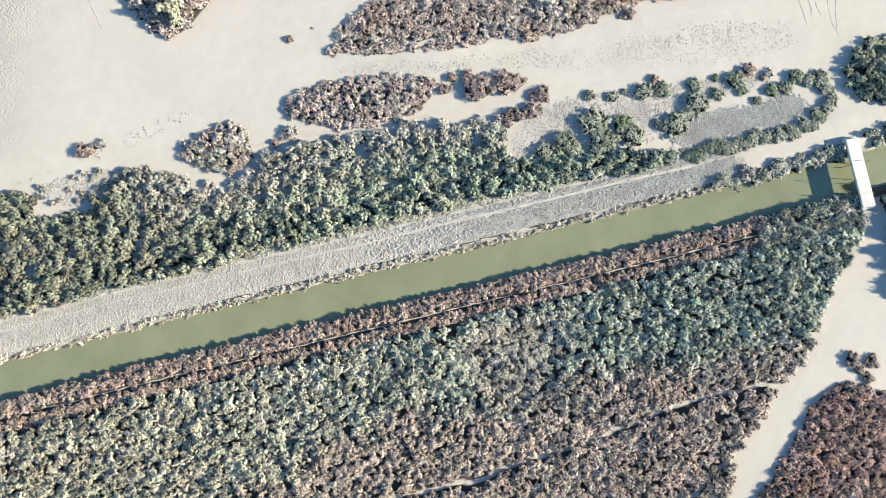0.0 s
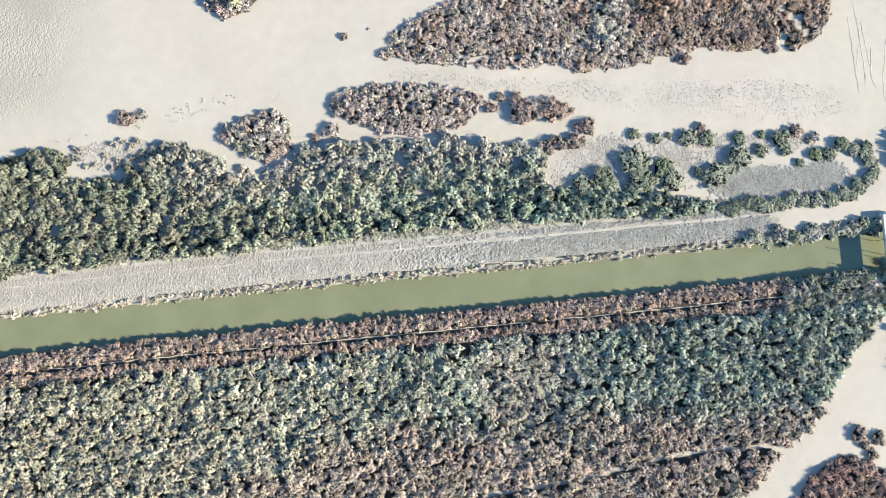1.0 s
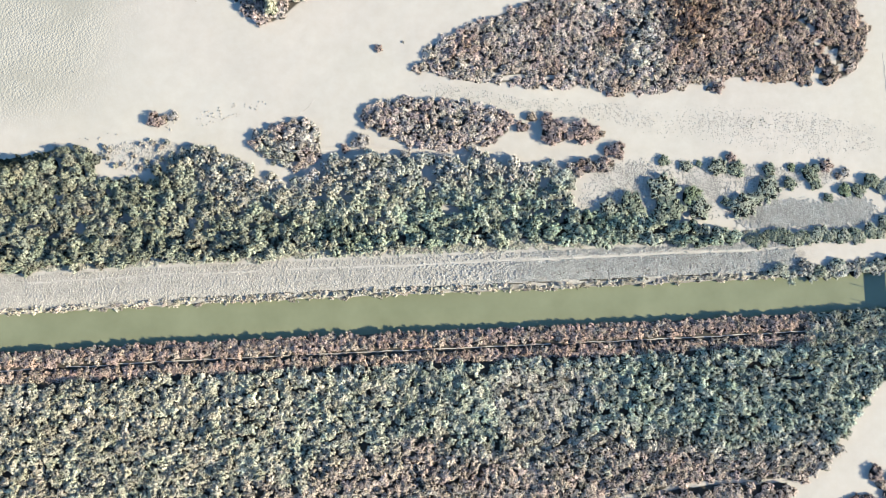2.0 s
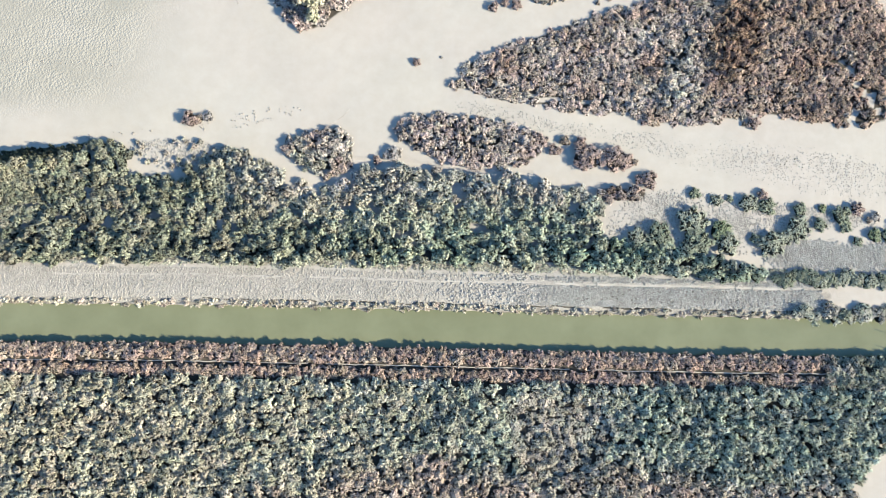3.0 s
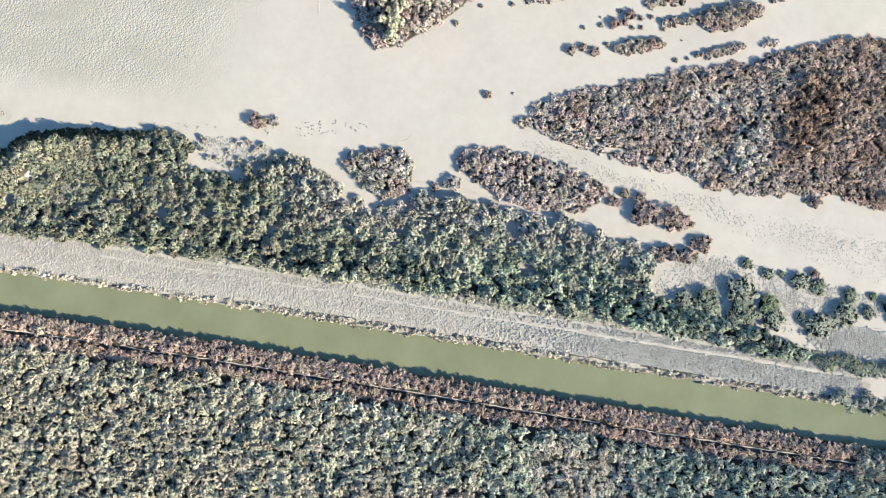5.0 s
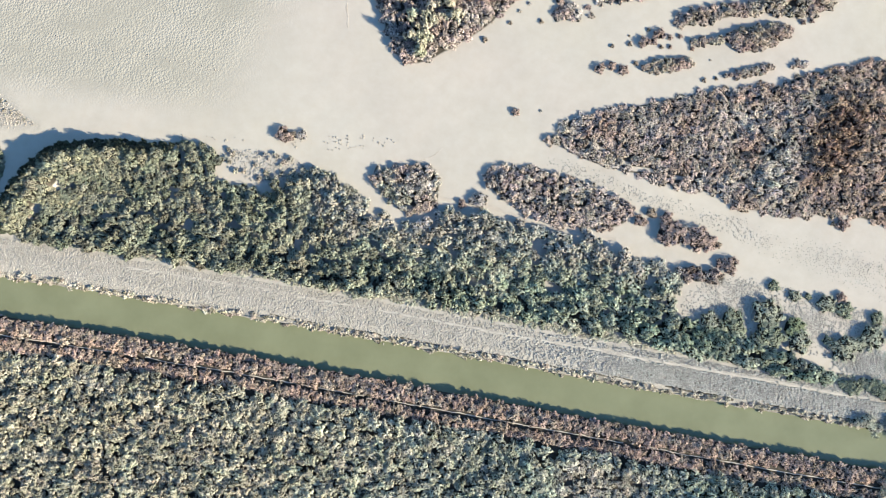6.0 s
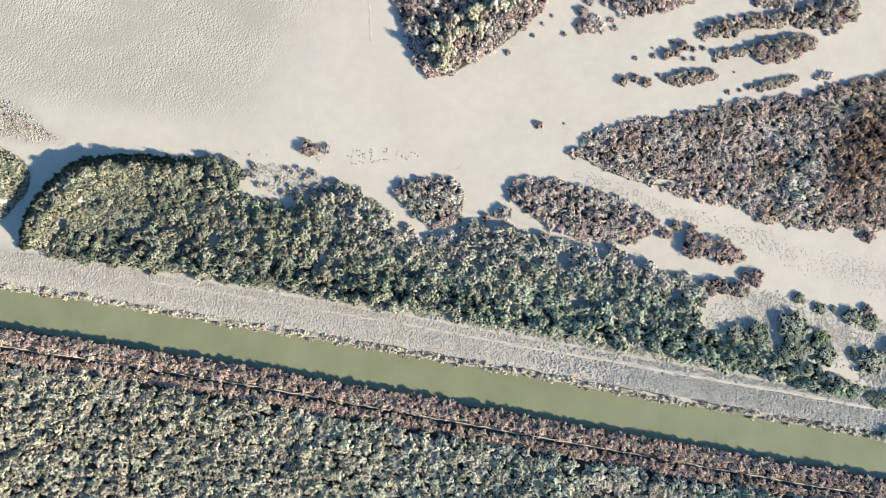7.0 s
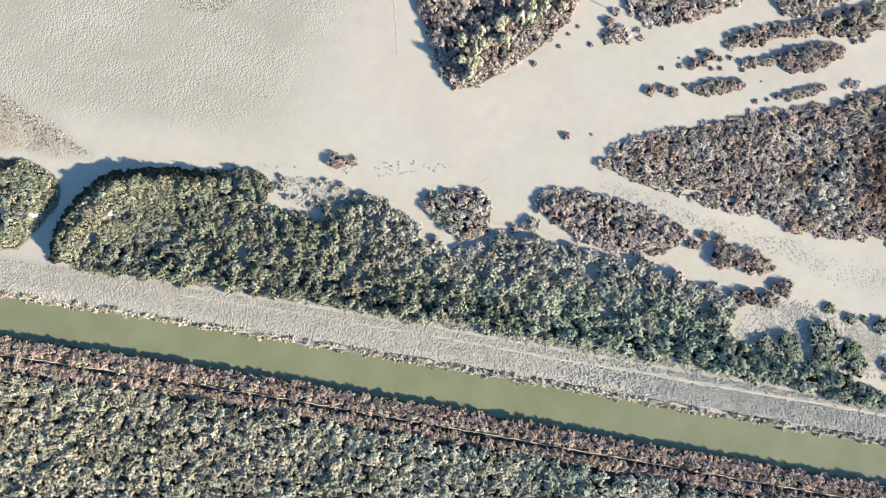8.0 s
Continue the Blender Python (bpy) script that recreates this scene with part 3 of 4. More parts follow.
def spots(poly, step, seed, gap=0.0, skip=()):
    """Places in a polygon on a jittered triangular lattice, off the trails."""
    r = np.random.RandomState(seed)
    q = np.array(poly)
    (x0, y0), (x1, y1) = q.min(0), q.max(0)
    gx, gy = np.meshgrid(np.arange(x0, x1 + step, step), np.arange(y0, y1 + step, step * 0.87))
    gx[1::2] += step / 2
    x = gx.ravel() + r.uniform(-0.36, 0.36, gx.size) * step
    y = gy.ravel() + r.uniform(-0.36, 0.36, gx.size) * step
    keep = depth_in(x, y, poly) > step * 0.08
    for line, w in skip:
        keep &= away(x, y, line) > w
    keep &= r.rand(len(x)) > gap
    return x[keep], y[keep]


def thicket(name, label, x, y, colours, radius, tall, templates, seed, category="shrubs", parent=None):
    """Many shrubs grown together, as one object. colours, radius and tall: one for each place."""
    r = np.random.RandomState(seed)
    V, F, K, T = [], [], [], []
    n = 0
    z = height(x, y)
    drift = 1 + 0.24 * wave(x, y, 1.5, seed * 0.37)
    radius, tall = np.broadcast_to(radius, x.shape), np.broadcast_to(tall, x.shape)
    for i in range(len(x)):
        v, f, kk, t = templates[r.randint(len(templates))]
        a, s = r.uniform(0, 6.283), radius[i] * r.uniform(0.8, 1.25)
        ca, sa = math.cos(a) * s, math.sin(a) * s
        st = r.uniform(0.85, 1.2)
        h = tall[i] * r.uniform(0.62, 1.35)
        V.append(np.c_[(v[:, 0] * ca - v[:, 1] * sa) * st + x[i], (v[:, 0] * sa + v[:, 1] * ca) / st + y[i], v[:, 2] * h + z[i]])
        F.append(f + n)
        K.append(kk)
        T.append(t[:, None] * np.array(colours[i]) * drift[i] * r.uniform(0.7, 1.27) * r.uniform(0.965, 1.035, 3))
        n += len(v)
    me = mesh_from(name, np.concatenate(V), np.concatenate(F), [SHADED_TWIG, LEAF], np.concatenate(T), np.concatenate(K))
    return tagged(new(name, me), label, category, kind="stuff")


def blend(*pairs):
    """Weighted mean of colours; each weight is an array."""
    total = sum(w for _, w in pairs)
    return sum(w[:, None] * np.array(c)[None] for c, w in pairs) / total[:, None]


def patchy(x, y, seed, size, *colours):
    """Colours that change in drifts across the thicket."""
    w = [np.exp(2.6 * wave(x, y, size, seed + 3.7 * i)) for i in range(len(colours))]
    return blend(*zip(colours, w))


# the leafy hedge north of the track
x, y = spots(HEDGE, 1.62, 1, 0.03, [(TRAIL_HEDGE, 0.75)])
gap = wave(x, y, 3.1, 8) + 0.55 * smooth(-60, 40, x) * smooth(0, 6, y - centre(x) - 12)
keep = gap < 1.2
for gx, gy, gr in [g for g in GAPS if g[0] > -70] + HOLLOWS:
    keep &= np.hypot(x - gx, (y - gy) * 1.15) > 0.85 * gr + 0.15
keep &= (depth_in(x, y, HEDGE) > np.where(x > 33, 0.45, 1.0)) | (y > centre(x) + 13)
keep &= (depth_in(x, y, HEDGE) > 2.5) | (x > -60) | (y < centre(x) + 13)
x, y = x[keep], y[keep]
d = y - centre(x) - HALF
col = patchy(x, y, 2, 5, GREEN, GREEN, OLIVE, (0.294, 0.302, 0.227), (0.353, 0.319, 0.244))
# leaf colour graded along x, darker towards the west end
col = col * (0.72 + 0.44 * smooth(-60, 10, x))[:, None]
col = col * (1 - smooth(-30, 20, x)[:, None] * np.array((0.055, 0, -0.01)))
north_side = (smooth(14, 22, d) * smooth(-45, -25, x))[:, None]
col = col * (1 - 0.6 * north_side) + np.array(GREY) * 0.6 * north_side
gl = smooth(-0.5, 1.5, depth_in(x, y, GRASS_L))[:, None]
col = col * (1 - gl) + np.array(YELLOW) * 0.85 * gl
tall = 1.45 + 0.3 * wave(x, y, 6, 3) - 0.35 * smooth(12, 17, y - centre(x)) - 0.35 * smooth(-60, -76, x)
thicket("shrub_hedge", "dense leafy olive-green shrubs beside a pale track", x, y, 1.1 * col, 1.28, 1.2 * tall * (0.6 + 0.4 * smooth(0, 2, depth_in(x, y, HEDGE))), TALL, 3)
x, y = spots(HEDGE_TIP, 1.15, 4)
thicket("shrub_thicket", "low purplish brown shrubs at the end of a green hedge", x, y, patchy(x, y, 5, 3, BROWN, RUST, GREY), 0.8, 0.7, DOME, 5)

# south of the canal
x, y = spots(SOUTH, 1.3, 11, 0.02, [(TRAIL, 0.66), (TRAIL_B, 0.5)])
off = south_line(x) - y
keep = off > 5.5
x, y, off = x[keep], y[keep], off[keep]
wb = smooth(-4, 4, depth_in(x, y, BROWN_SOUTH) + 3 * wave(x, y, 5, 6))
wd = smooth(-2, 2, depth_in(x, y, DEAD) + 1.0 * wave(x, y, 3, 1))
wg = smooth(-4, 4, depth_in(x, y, GREEN_SE) + 2 * wave(x, y, 4, 2))
one = np.ones(len(x))
far_left = smooth(10, -40, x)
col = blend(((0.311, 0.311, 0.235), 0.5 * one), (SAGE, 0.4 * far_left + 0.3), ((0.382, 0.340, 0.252), 1.5 * smooth(-15, -60, x)), (OLIVE, 2.0 * wg), ((0.319, 0.210, 0.176), 5 * wb), (GREY, 0.8 * wb), (DEAD_C, 8 * wd))
drift = patchy(x, y, 9, 4, SAGE, OLIVE, (0.311, 0.311, 0.244), (0.395, 0.361, 0.302), (0.302, 0.252, 0.202))
col = 0.62 * col + 0.38 * drift
tall = 0.95 + 0.25 * wave(x, y, 5, 2) + 0.25 * wg - 0.15 * wb - 0.5 * wd
dead = wd > 0.5
for px, py in PITS:
    tall = tall * (0.3 + 0.7 * smooth(0.6, 1.7, np.hypot(x - px, y - py)))
thicket("dead_mats", "pale flattened dead shrubs with dark hollows", x[dead], y[dead], 1.0 * col[dead], 0.95, 1.3 * tall[dead], DOME, 16)
col = col * (1 - (smooth(-30, 30, x) * (1 - wb))[:, None] * np.array((0.05, 0, -0.02)))
x, y, col, tall, wb = x[~dead], y[~dead], col[~dead], tall[~dead], wb[~dead]
leafy = (wb < 0.5)
thicket("marsh_shrubs", "sage-green marsh shrubs growing thickly south of the canal", x[leafy], y[leafy], (1.2 + 0.16 * smooth(0, 50, x[leafy]) - 0.2 * smooth(-20, -65, x[leafy]))[:, None] * col[leafy], 1.06, 1.15 * tall[leafy], SPRIG, 12)
thicket("marsh_shrubs", "purplish brown cushion shrubs crossed by a thin trail", x[~leafy], y[~leafy], 1.34 * col[~leafy], 1.0, 1.15 * tall[~leafy], DOME, 13)
poly = [(float(v), float(south_line(v, o))) for v, o in ((68, 1.3), (77, 1.2), (86, 1.3), (86.3, 6), (77, 6.2), (68, 6))]
x, y = spots(poly, 1.4, 20)
thicket("bank_shrubs", "olive and grey shrubs on the canal bank by the bridge", x, y, 1.15 * patchy(x, y, 6, 3, OLIVE, GREY, GREEN), 1.15, 0.95, TALL, 20)
r = np.random.RandomState(14)
for row_off, step, radius, tall, seed in ((0.55, 1.05, 0.9, 0.4, 14), (1.2, 0.8, 0.7, 0.5, 17), (3.95, 1.2, 0.85, 0.7, 15), (4.8, 0.9, 0.8, 0.6, 18)):
    x = np.arange(-116, 86, step)
    x = x + r.uniform(-0.35, 0.35, len(x))
    y = south_line(x, row_off) + r.uniform(-0.2, 0.2, len(x))
    col = 1.12 * patchy(x, y, seed, 3, (0.378, 0.277, 0.218), (0.302, 0.235, 0.193), (0.361, 0.302, 0.244), (0.353, 0.269, 0.231))
    east = smooth(64, 74, x + 3 * wave(x, y, 3, 2))[:, None]
    col = col * (1 - east) + np.array(OLIVE) * east
    thicket("canal_row", "row of pinkish brown cushion shrubs along the canal bank", x, y, col, radius, tall * (1 + 0.5 * east[:, 0]), CUSHION if seed < 17 else DOME, seed)

# thickets on the mud flat
FLAT = [("large wedge of grey-brown shrubs on the pale mud flat", TRI, (BROWN, GREY, DEAD_C, PINK, GREY, RUST), 0.65, 21),
        ("wedge-shaped island of grey-brown shrubs on pale mud", ISL_A, (GREY, BROWN, OLIVE), 0.74, 22),
        ("oval island of grey-brown shrubs on pale mud", ISL_B, (GREY, BROWN, PINK, DEAD_C), 0.65, 23),
        ("tall brown and yellowish shrub island on the mud flat", THICK_C, (BROWN, PINK, GREY, PINK), 0.8, 24),
        ("brown shrub island on the mud flat", THICK_D, (BROWN, PINK, GREY), 0.65, 25),
        ("small brown shrub cluster on the mud flat", THICK_D2, (BROWN, GREY), 0.55, 26),
        ("long strip of brown shrubs on the mud flat", THICK_E, (MOSS, BROWN), 0.75, 27),
        ("brown shrub island on the mud flat", THICK_F, (BROWN, GREY), 0.65, 28),
        ("long oval strip of olive-brown shrubs on the mud flat", THICK_G, (MOSS, BROWN), 0.71, 29),
        ("small oval strip of olive-brown shrubs on the mud flat", THICK_H, (MOSS, BROWN, MOSS), 0.68, 30),
        ("small oval strip of brown shrubs on the mud flat", THICK_I, (MOSS, BROWN), 0.60, 31),
        ("tiny oval patch of brown shrubs on the mud flat", THICK_J, (BROWN, GREY), 0.46, 32),
        ("dark red-brown shrub thicket beside a sandy track", THICK_R, ((0.319, 0.210, 0.176), RUST, BROWN), 0.70, 33)]
for label, poly, palette, tall, seed in FLAT:
    x, y = spots(poly, 0.66 if 28 < seed < 33 else 1.15, seed, 0.02, [(TRAIL_TRI, 0.42)])
    col = patchy(x, y, seed, 4, *palette)
    if poly is TRI:
        for gx, gy, gr in TRI_GAPS:
            keep = np.hypot(x - gx, y - gy) > gr + 0.5
            x, y, col = x[keep], y[keep], col[keep]
        rust = smooth(-2, 2, depth_in(x, y, RUST_TRI) + wave(x, y, 3, 2))[:, None] * 0.85
        rust = np.maximum(rust, 0.5 * smooth(42, 66, x)[:, None])
        col = col * (1 - rust) + np.array(RUST) * rust
        pale = smooth(-1.5, 1.5, depth_in(x, y, PALE_TRI) + 0.8 * wave(x, y, 2, 6))
        col = col * (1 - 0.7 * pale[:, None]) + np.array((0.420, 0.403, 0.361)) * 0.7 * pale[:, None]
        tall = tall + 0.75 * smooth(-1, 2, depth_in(x, y, RUST_TRI)) * (0.7 + 0.5 * wave(x, y, 1.6, 4)) + 0.25 * pale
        tall = tall * (0.8 + 0.3 * wave(x, y, 2.2, 9))
    thicket("shrub_thicket", label, x, y, (1.4 if poly is THICK_R else 1.2) * col, 0.62 if 28 < seed < 33 else 0.9, 1.3 * tall * (0.5 + 0.5 * smooth(0, 2, depth_in(x, y, poly))), DOME, seed)
for label, poly, palette, tall, seed in (("dark green leafy shrub island beside the track", THICK_NE, (OLIVE, GREEN, (0.336, 0.336, 0.235)), 1.35, 41),
                                         ("tall dark green shrubs beside the bridge approach", THICK_SE, (GREEN, OLIVE), 2.2, 42),
                                         ("olive shrubs with a grassy edge on pale mud", THICK_K, (GREEN, OLIVE, YELLOW), 0.9, 43)):
    x, y = spots(poly, 1.7, seed, 0.03, [(TRAIL_K, 0.7)])
    if poly is THICK_K:
        keep = (depth_in(x, y, poly) > 2.8) & (x < -93 + 0.3 * (y - 6))
        x, y = x[keep], y[keep]
    thicket("shrub_thicket", label, x, y, patchy(x, y, seed, 4, *palette), 1.25, tall * (0.55 + 0.45 * smooth(0, 2.5, depth_in(x, y, poly))), TALL, seed)


def along(line, step, spread, seed):
    """Places scattered beside a line."""
    r = np.random.RandomState(seed)
    out = []
    for (x0, y0), (x1, y1) in zip(line, line[1:]):
        k = max(1, int(math.hypot(x1 - x0, y1 - y0) / step))
        for i in range(k):
            s = (i + r.uniform(0, 1)) / k
            out.append((x0 + s * (x1 - x0) + r.normal() * spread, y0 + s * (y1 - y0) + r.normal() * spread))
    return np.array(out)[:, 0], np.array(out)[:, 1]


x, y = along(CREST_C, 0.55, 1.3, 56)
thicket("tall_shrubs", "crest of tall yellowish grey shrubs on a brown island", x, y, 1.15 * patchy(x, y, 8, 3, (0.420, 0.386, 0.286), (0.370, 0.353, 0.277), SAGE), 1.2, 2.5, TALL, 56)
for line, seed in ((BANK_SHRUB, 52), (BANK_SHRUB2, 53)):
    x, y = along(line, 0.45, 0.5, seed)
    thicket("bank_shrubs", "olive and grey shrubs on the canal bank", x, y, 1.2 * patchy(x, y, seed, 3, OLIVE, GREY, GREEN), 1.1, 0.85, TALL, seed)
# ragged dry tufts at the water's edge
r = np.random.RandomState(54)
x = np.arange(-112, 68, 0.4) + r.uniform(-0.35, 0.35, 450)
y = centre(x) + HALF + 0.15 + 0.35 * wave(x, x * 0, 2.3, 1) + r.uniform(-0.3, 0.85, 450)
keep = wave(x, y, 2.7, 5) > -0.7
x, y = x[keep], y[keep]
thicket("bank_tufts", "ragged straw-coloured tufts along the water's edge", x, y, 1.15 * patchy(x, y, 6, 1.2, DEAD_C, STRAW, (0.16, 0.155, 0.11), (0.420, 0.353, 0.302), STRAW), 0.55, 0.32, CUSHION[:3] + TUFT, 54, "grass")
# pale grass between hedge and track
x = np.arange(-84, 62, 0.1)
x = x + r.uniform(-0.3, 0.3, len(x))
y = centre(x) + HALF + r.uniform(7.0, 8.4, len(x)) + 0.3 * wave(x, x * 0, 3, 1)
thicket("verge_grass", "pale yellow-green grass between hedge and track", x, y, patchy(x, y, 7, 3, (0.353, 0.344, 0.269), (0.420, 0.391, 0.319)), 0.42, 0.12, TUFT, 55, "grass")
# grass on the banks beside the ditch
for poly, seed in ((HEDGE_END, 57), (THICK_K, 58)):
    x, y = spots(poly, 0.62, seed, 0.05, [(TRAIL_K, 0.45)])
    q = depth_in(x, y, poly)
    wide = 6.0 if poly is HEDGE_END else 4.5
    keep = (q > 0.05) & (q < wide + wave(x, y, 3, 2))
    if poly is THICK_K:
        keep &= x > -99 + 2 * wave(x, y, 3, 1)
    for gx, gy, gr in HOLLOWS:
        keep &= np.hypot(x - gx, y - gy) > gr
    x, y, q = x[keep], y[keep], q[keep]
    # hedge-end bank: grass on the outer slope coloured near black for its shade
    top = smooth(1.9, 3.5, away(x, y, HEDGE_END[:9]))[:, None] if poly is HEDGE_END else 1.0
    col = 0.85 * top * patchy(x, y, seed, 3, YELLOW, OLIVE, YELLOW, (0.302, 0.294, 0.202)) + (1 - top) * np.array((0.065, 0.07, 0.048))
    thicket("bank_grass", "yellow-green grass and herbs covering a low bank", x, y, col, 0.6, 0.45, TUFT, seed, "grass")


# single shrubs
def make_shrub(name, label, group, template, colour, seed, tall):
    """One shrub: a forked stem and a crown."""
    root = new(name)
    v, f, kk, t = template
    crown = new("crown", mesh_from("crown", v * (1, 1, tall), f, [SHADED_TWIG, LEAF], t[:, None] * np.array(colour), kk))
    crown.parent = root
    bm = bmesh.new()
    r = np.random.RandomState(seed)
    for a in range(3):
        tip = Vector((0.4 * math.cos(a * 2.1 + seed), 0.4 * math.sin(a * 2.1 + seed), 0.5 * tall))
        g = bmesh.ops.create_cone(bm, segments=6, radius1=0.07, radius2=0.03, depth=1.0, cap_ends=True)
        m = Matrix.Translation(tip / 2 + Vector((0, 0, -0.08))) @ tip.to_track_quat("Z", "Y").to_matrix().to_4x4() @ Matrix.Diagonal((1, 1, tip.length, 1))
        bmesh.ops.transform(bm, matrix=m, verts=g["verts"])
    part("stem", bm, BARK, root)
    return tagged(root, label, "shrub", group)


GREEN_SHRUBS = [make_shrub("shrub", "rounded dark green shrub on cracked pale mud", "shrubs round the dry pond", ROUND[i], c, i, 0.42)
                for i, c in enumerate((GREEN, GREEN, (0.210, 0.235, 0.143), OLIVE))]
BROWN_SHRUBS = [make_shrub("shrub", "low grey-brown cushion shrub on the bare mud flat", "single shrubs on the mud flat", CUSHION[i], c, i, 0.5)
                for i, c in enumerate((BROWN, GREY, (0.302, 0.244, 0.193), BROWN))]


def plant(kinds, places, seed):
    r = random.Random(seed)
    for x, y, radius in places:
        s = radius * r.uniform(0.88, 1.06)
        z = float(height(x, y))
        m = Matrix.LocRotScale((x, y, z), Euler((0, 0, r.uniform(0, 6.28))), (s, s, s))
        kind = r.choice(kinds)
        if kind.get("set"):
            copy_thing(kind, m)
        else:
            kind.matrix_basis = m
            kind["set"] = 1


ROW_SHRUBS = [make_shrub("shrub", "pinkish brown cushion shrub in a row along the canal bank", "shrub row along the canal", CUSHION[i], c, i, 0.7)
              for i, c in enumerate(((0.435, 0.319, 0.251), (0.347, 0.266, 0.217), (0.415, 0.347, 0.281), (0.406, 0.309, 0.266), (0.386, 0.285, 0.241)))]
r = np.random.RandomState(19)
x = np.arange(-113, 70, 1.4)
x = x + r.uniform(-0.35, 0.35, len(x))
y = south_line(x, 1.98) + r.uniform(-0.2, 0.2, len(x))
plant(ROW_SHRUBS, [(float(a), float(b), q) for a, b, q in zip(x, y, r.uniform(0.8, 1.25, len(x)))], 20)
plant(GREEN_SHRUBS, [(x, y, (1.12 if y > 2.5 else 1.28) * q) for x, y, q in SHRUBS_POND], 1)
x, y = along(POND_RING, 0.55, 0.4, 51)
RING_SHRUBS = [make_shrub("shrub", "dense dark green shrub in a hedge round the dry pond", "hedge round the dry pond", ROUND[i], c, i, 0.52)
               for i, c in enumerate((GREEN, OLIVE, GREEN))]
plant(RING_SHRUBS, [(float(a), float(b), 0.95 + 0.22 * (i % 3)) for i, (a, b) in enumerate(zip(x, y))], 5)
plant(BROWN_SHRUBS, [(x, y, 1.15 * q) for x, y, q in SHRUBS_PONDBROWN + SHRUBS_SE], 2)
plant(BROWN_SHRUBS, [(x, y, 1.05 * q) for x, y, q in SHRUBS_BROWN], 3)
plant(BROWN_SHRUBS, [(x, y, 0.92 * q) for x, y, q in SHRUBS_TOP], 4)


# ---- bridge ----
def build_bridge():
    root = new("footbridge")
    north, south = Vector((88.1, -13.9, 0)), Vector((87.0, -26.2, 0))
    run = south - north
    length = run.length
    root.matrix_basis = Matrix.Translation((north.x, north.y, 0.0)) @ Matrix.Rotation(math.atan2(run.y, run.x), 4, "Z")
    w = 1.12
    for i in range(5):
        bm = bmesh.new()
        box(bm, (i * length / 5 + 0.004, -w, 0.95), ((i + 1) * length / 5 - 0.004, w, 1.4), 0.02)
        part("deck_slab", bm, CONCRETE, root)
    for s in (-1, 1):
        bm = bmesh.new()
        box(bm, (0.36, s * (w - 0.2) - 0.1, 0.7), (length - 0.36, s * (w - 0.2) + 0.1, 0.95), 0.01)
        part("girder", bm, STEEL, root)
    for f in (0.36, 0.6, 0.82):
        bm = bmesh.new()
        box(bm, (f * length - 0.06, -w - 0.5, 0.82), (f * length + 0.06, w + 0.5, 0.95), 0.01)
        part("cross_beam", bm, STEEL, root)
        for s in (-1, 1):
            bm = bmesh.new()
            top = 2.2 if s < 0 or f < 0.4 else 1.1
            bmesh.ops.create_cone(bm, segments=8, radius1=0.05, radius2=0.05, depth=top + 1.4, cap_ends=True, matrix=Matrix.Translation((f * length, s * (w + 0.4), top / 2 - 0.7)))
            part("post", bm, STEEL, root)
    for f in (0.0, 1.0):
        bm = bmesh.new()
        box(bm, (f * length - 0.35, -w + 0.05, -1.8), (f * length + 0.35, w - 0.05, 0.945), 0.03)
        part("abutment", bm, CONCRETE, root)
    tagged(root, "narrow pale concrete footbridge with steel posts over the canal", "bridge")


build_bridge()


def build_post():
    root = new("marker_post")
    root.matrix_basis = pose(POST[0][0], POST[0][1], 0)
    bm = bmesh.new()
    bmesh.ops.create_cone(bm, segments=10, radius1=0.07, radius2=0.06, depth=1.9, cap_ends=True, matrix=Matrix.Translation((0, 0, 0.85)))
    part("pole", bm, CONCRETE, root)
    bm = bmesh.new()
    box(bm, (-0.13, -0.13, 1.8), (0.13, 0.13, 2.0), 0.03)
    part("cap", bm, CONCRETE, root)
    bm = bmesh.new()
    box(bm, (-0.2, -0.2, -0.1), (0.2, 0.2, 0.12), 0.03)
    part("footing", bm, CONCRETE, root)
    tagged(root, "pale concrete marker post on the mud flat", "post")


build_post()


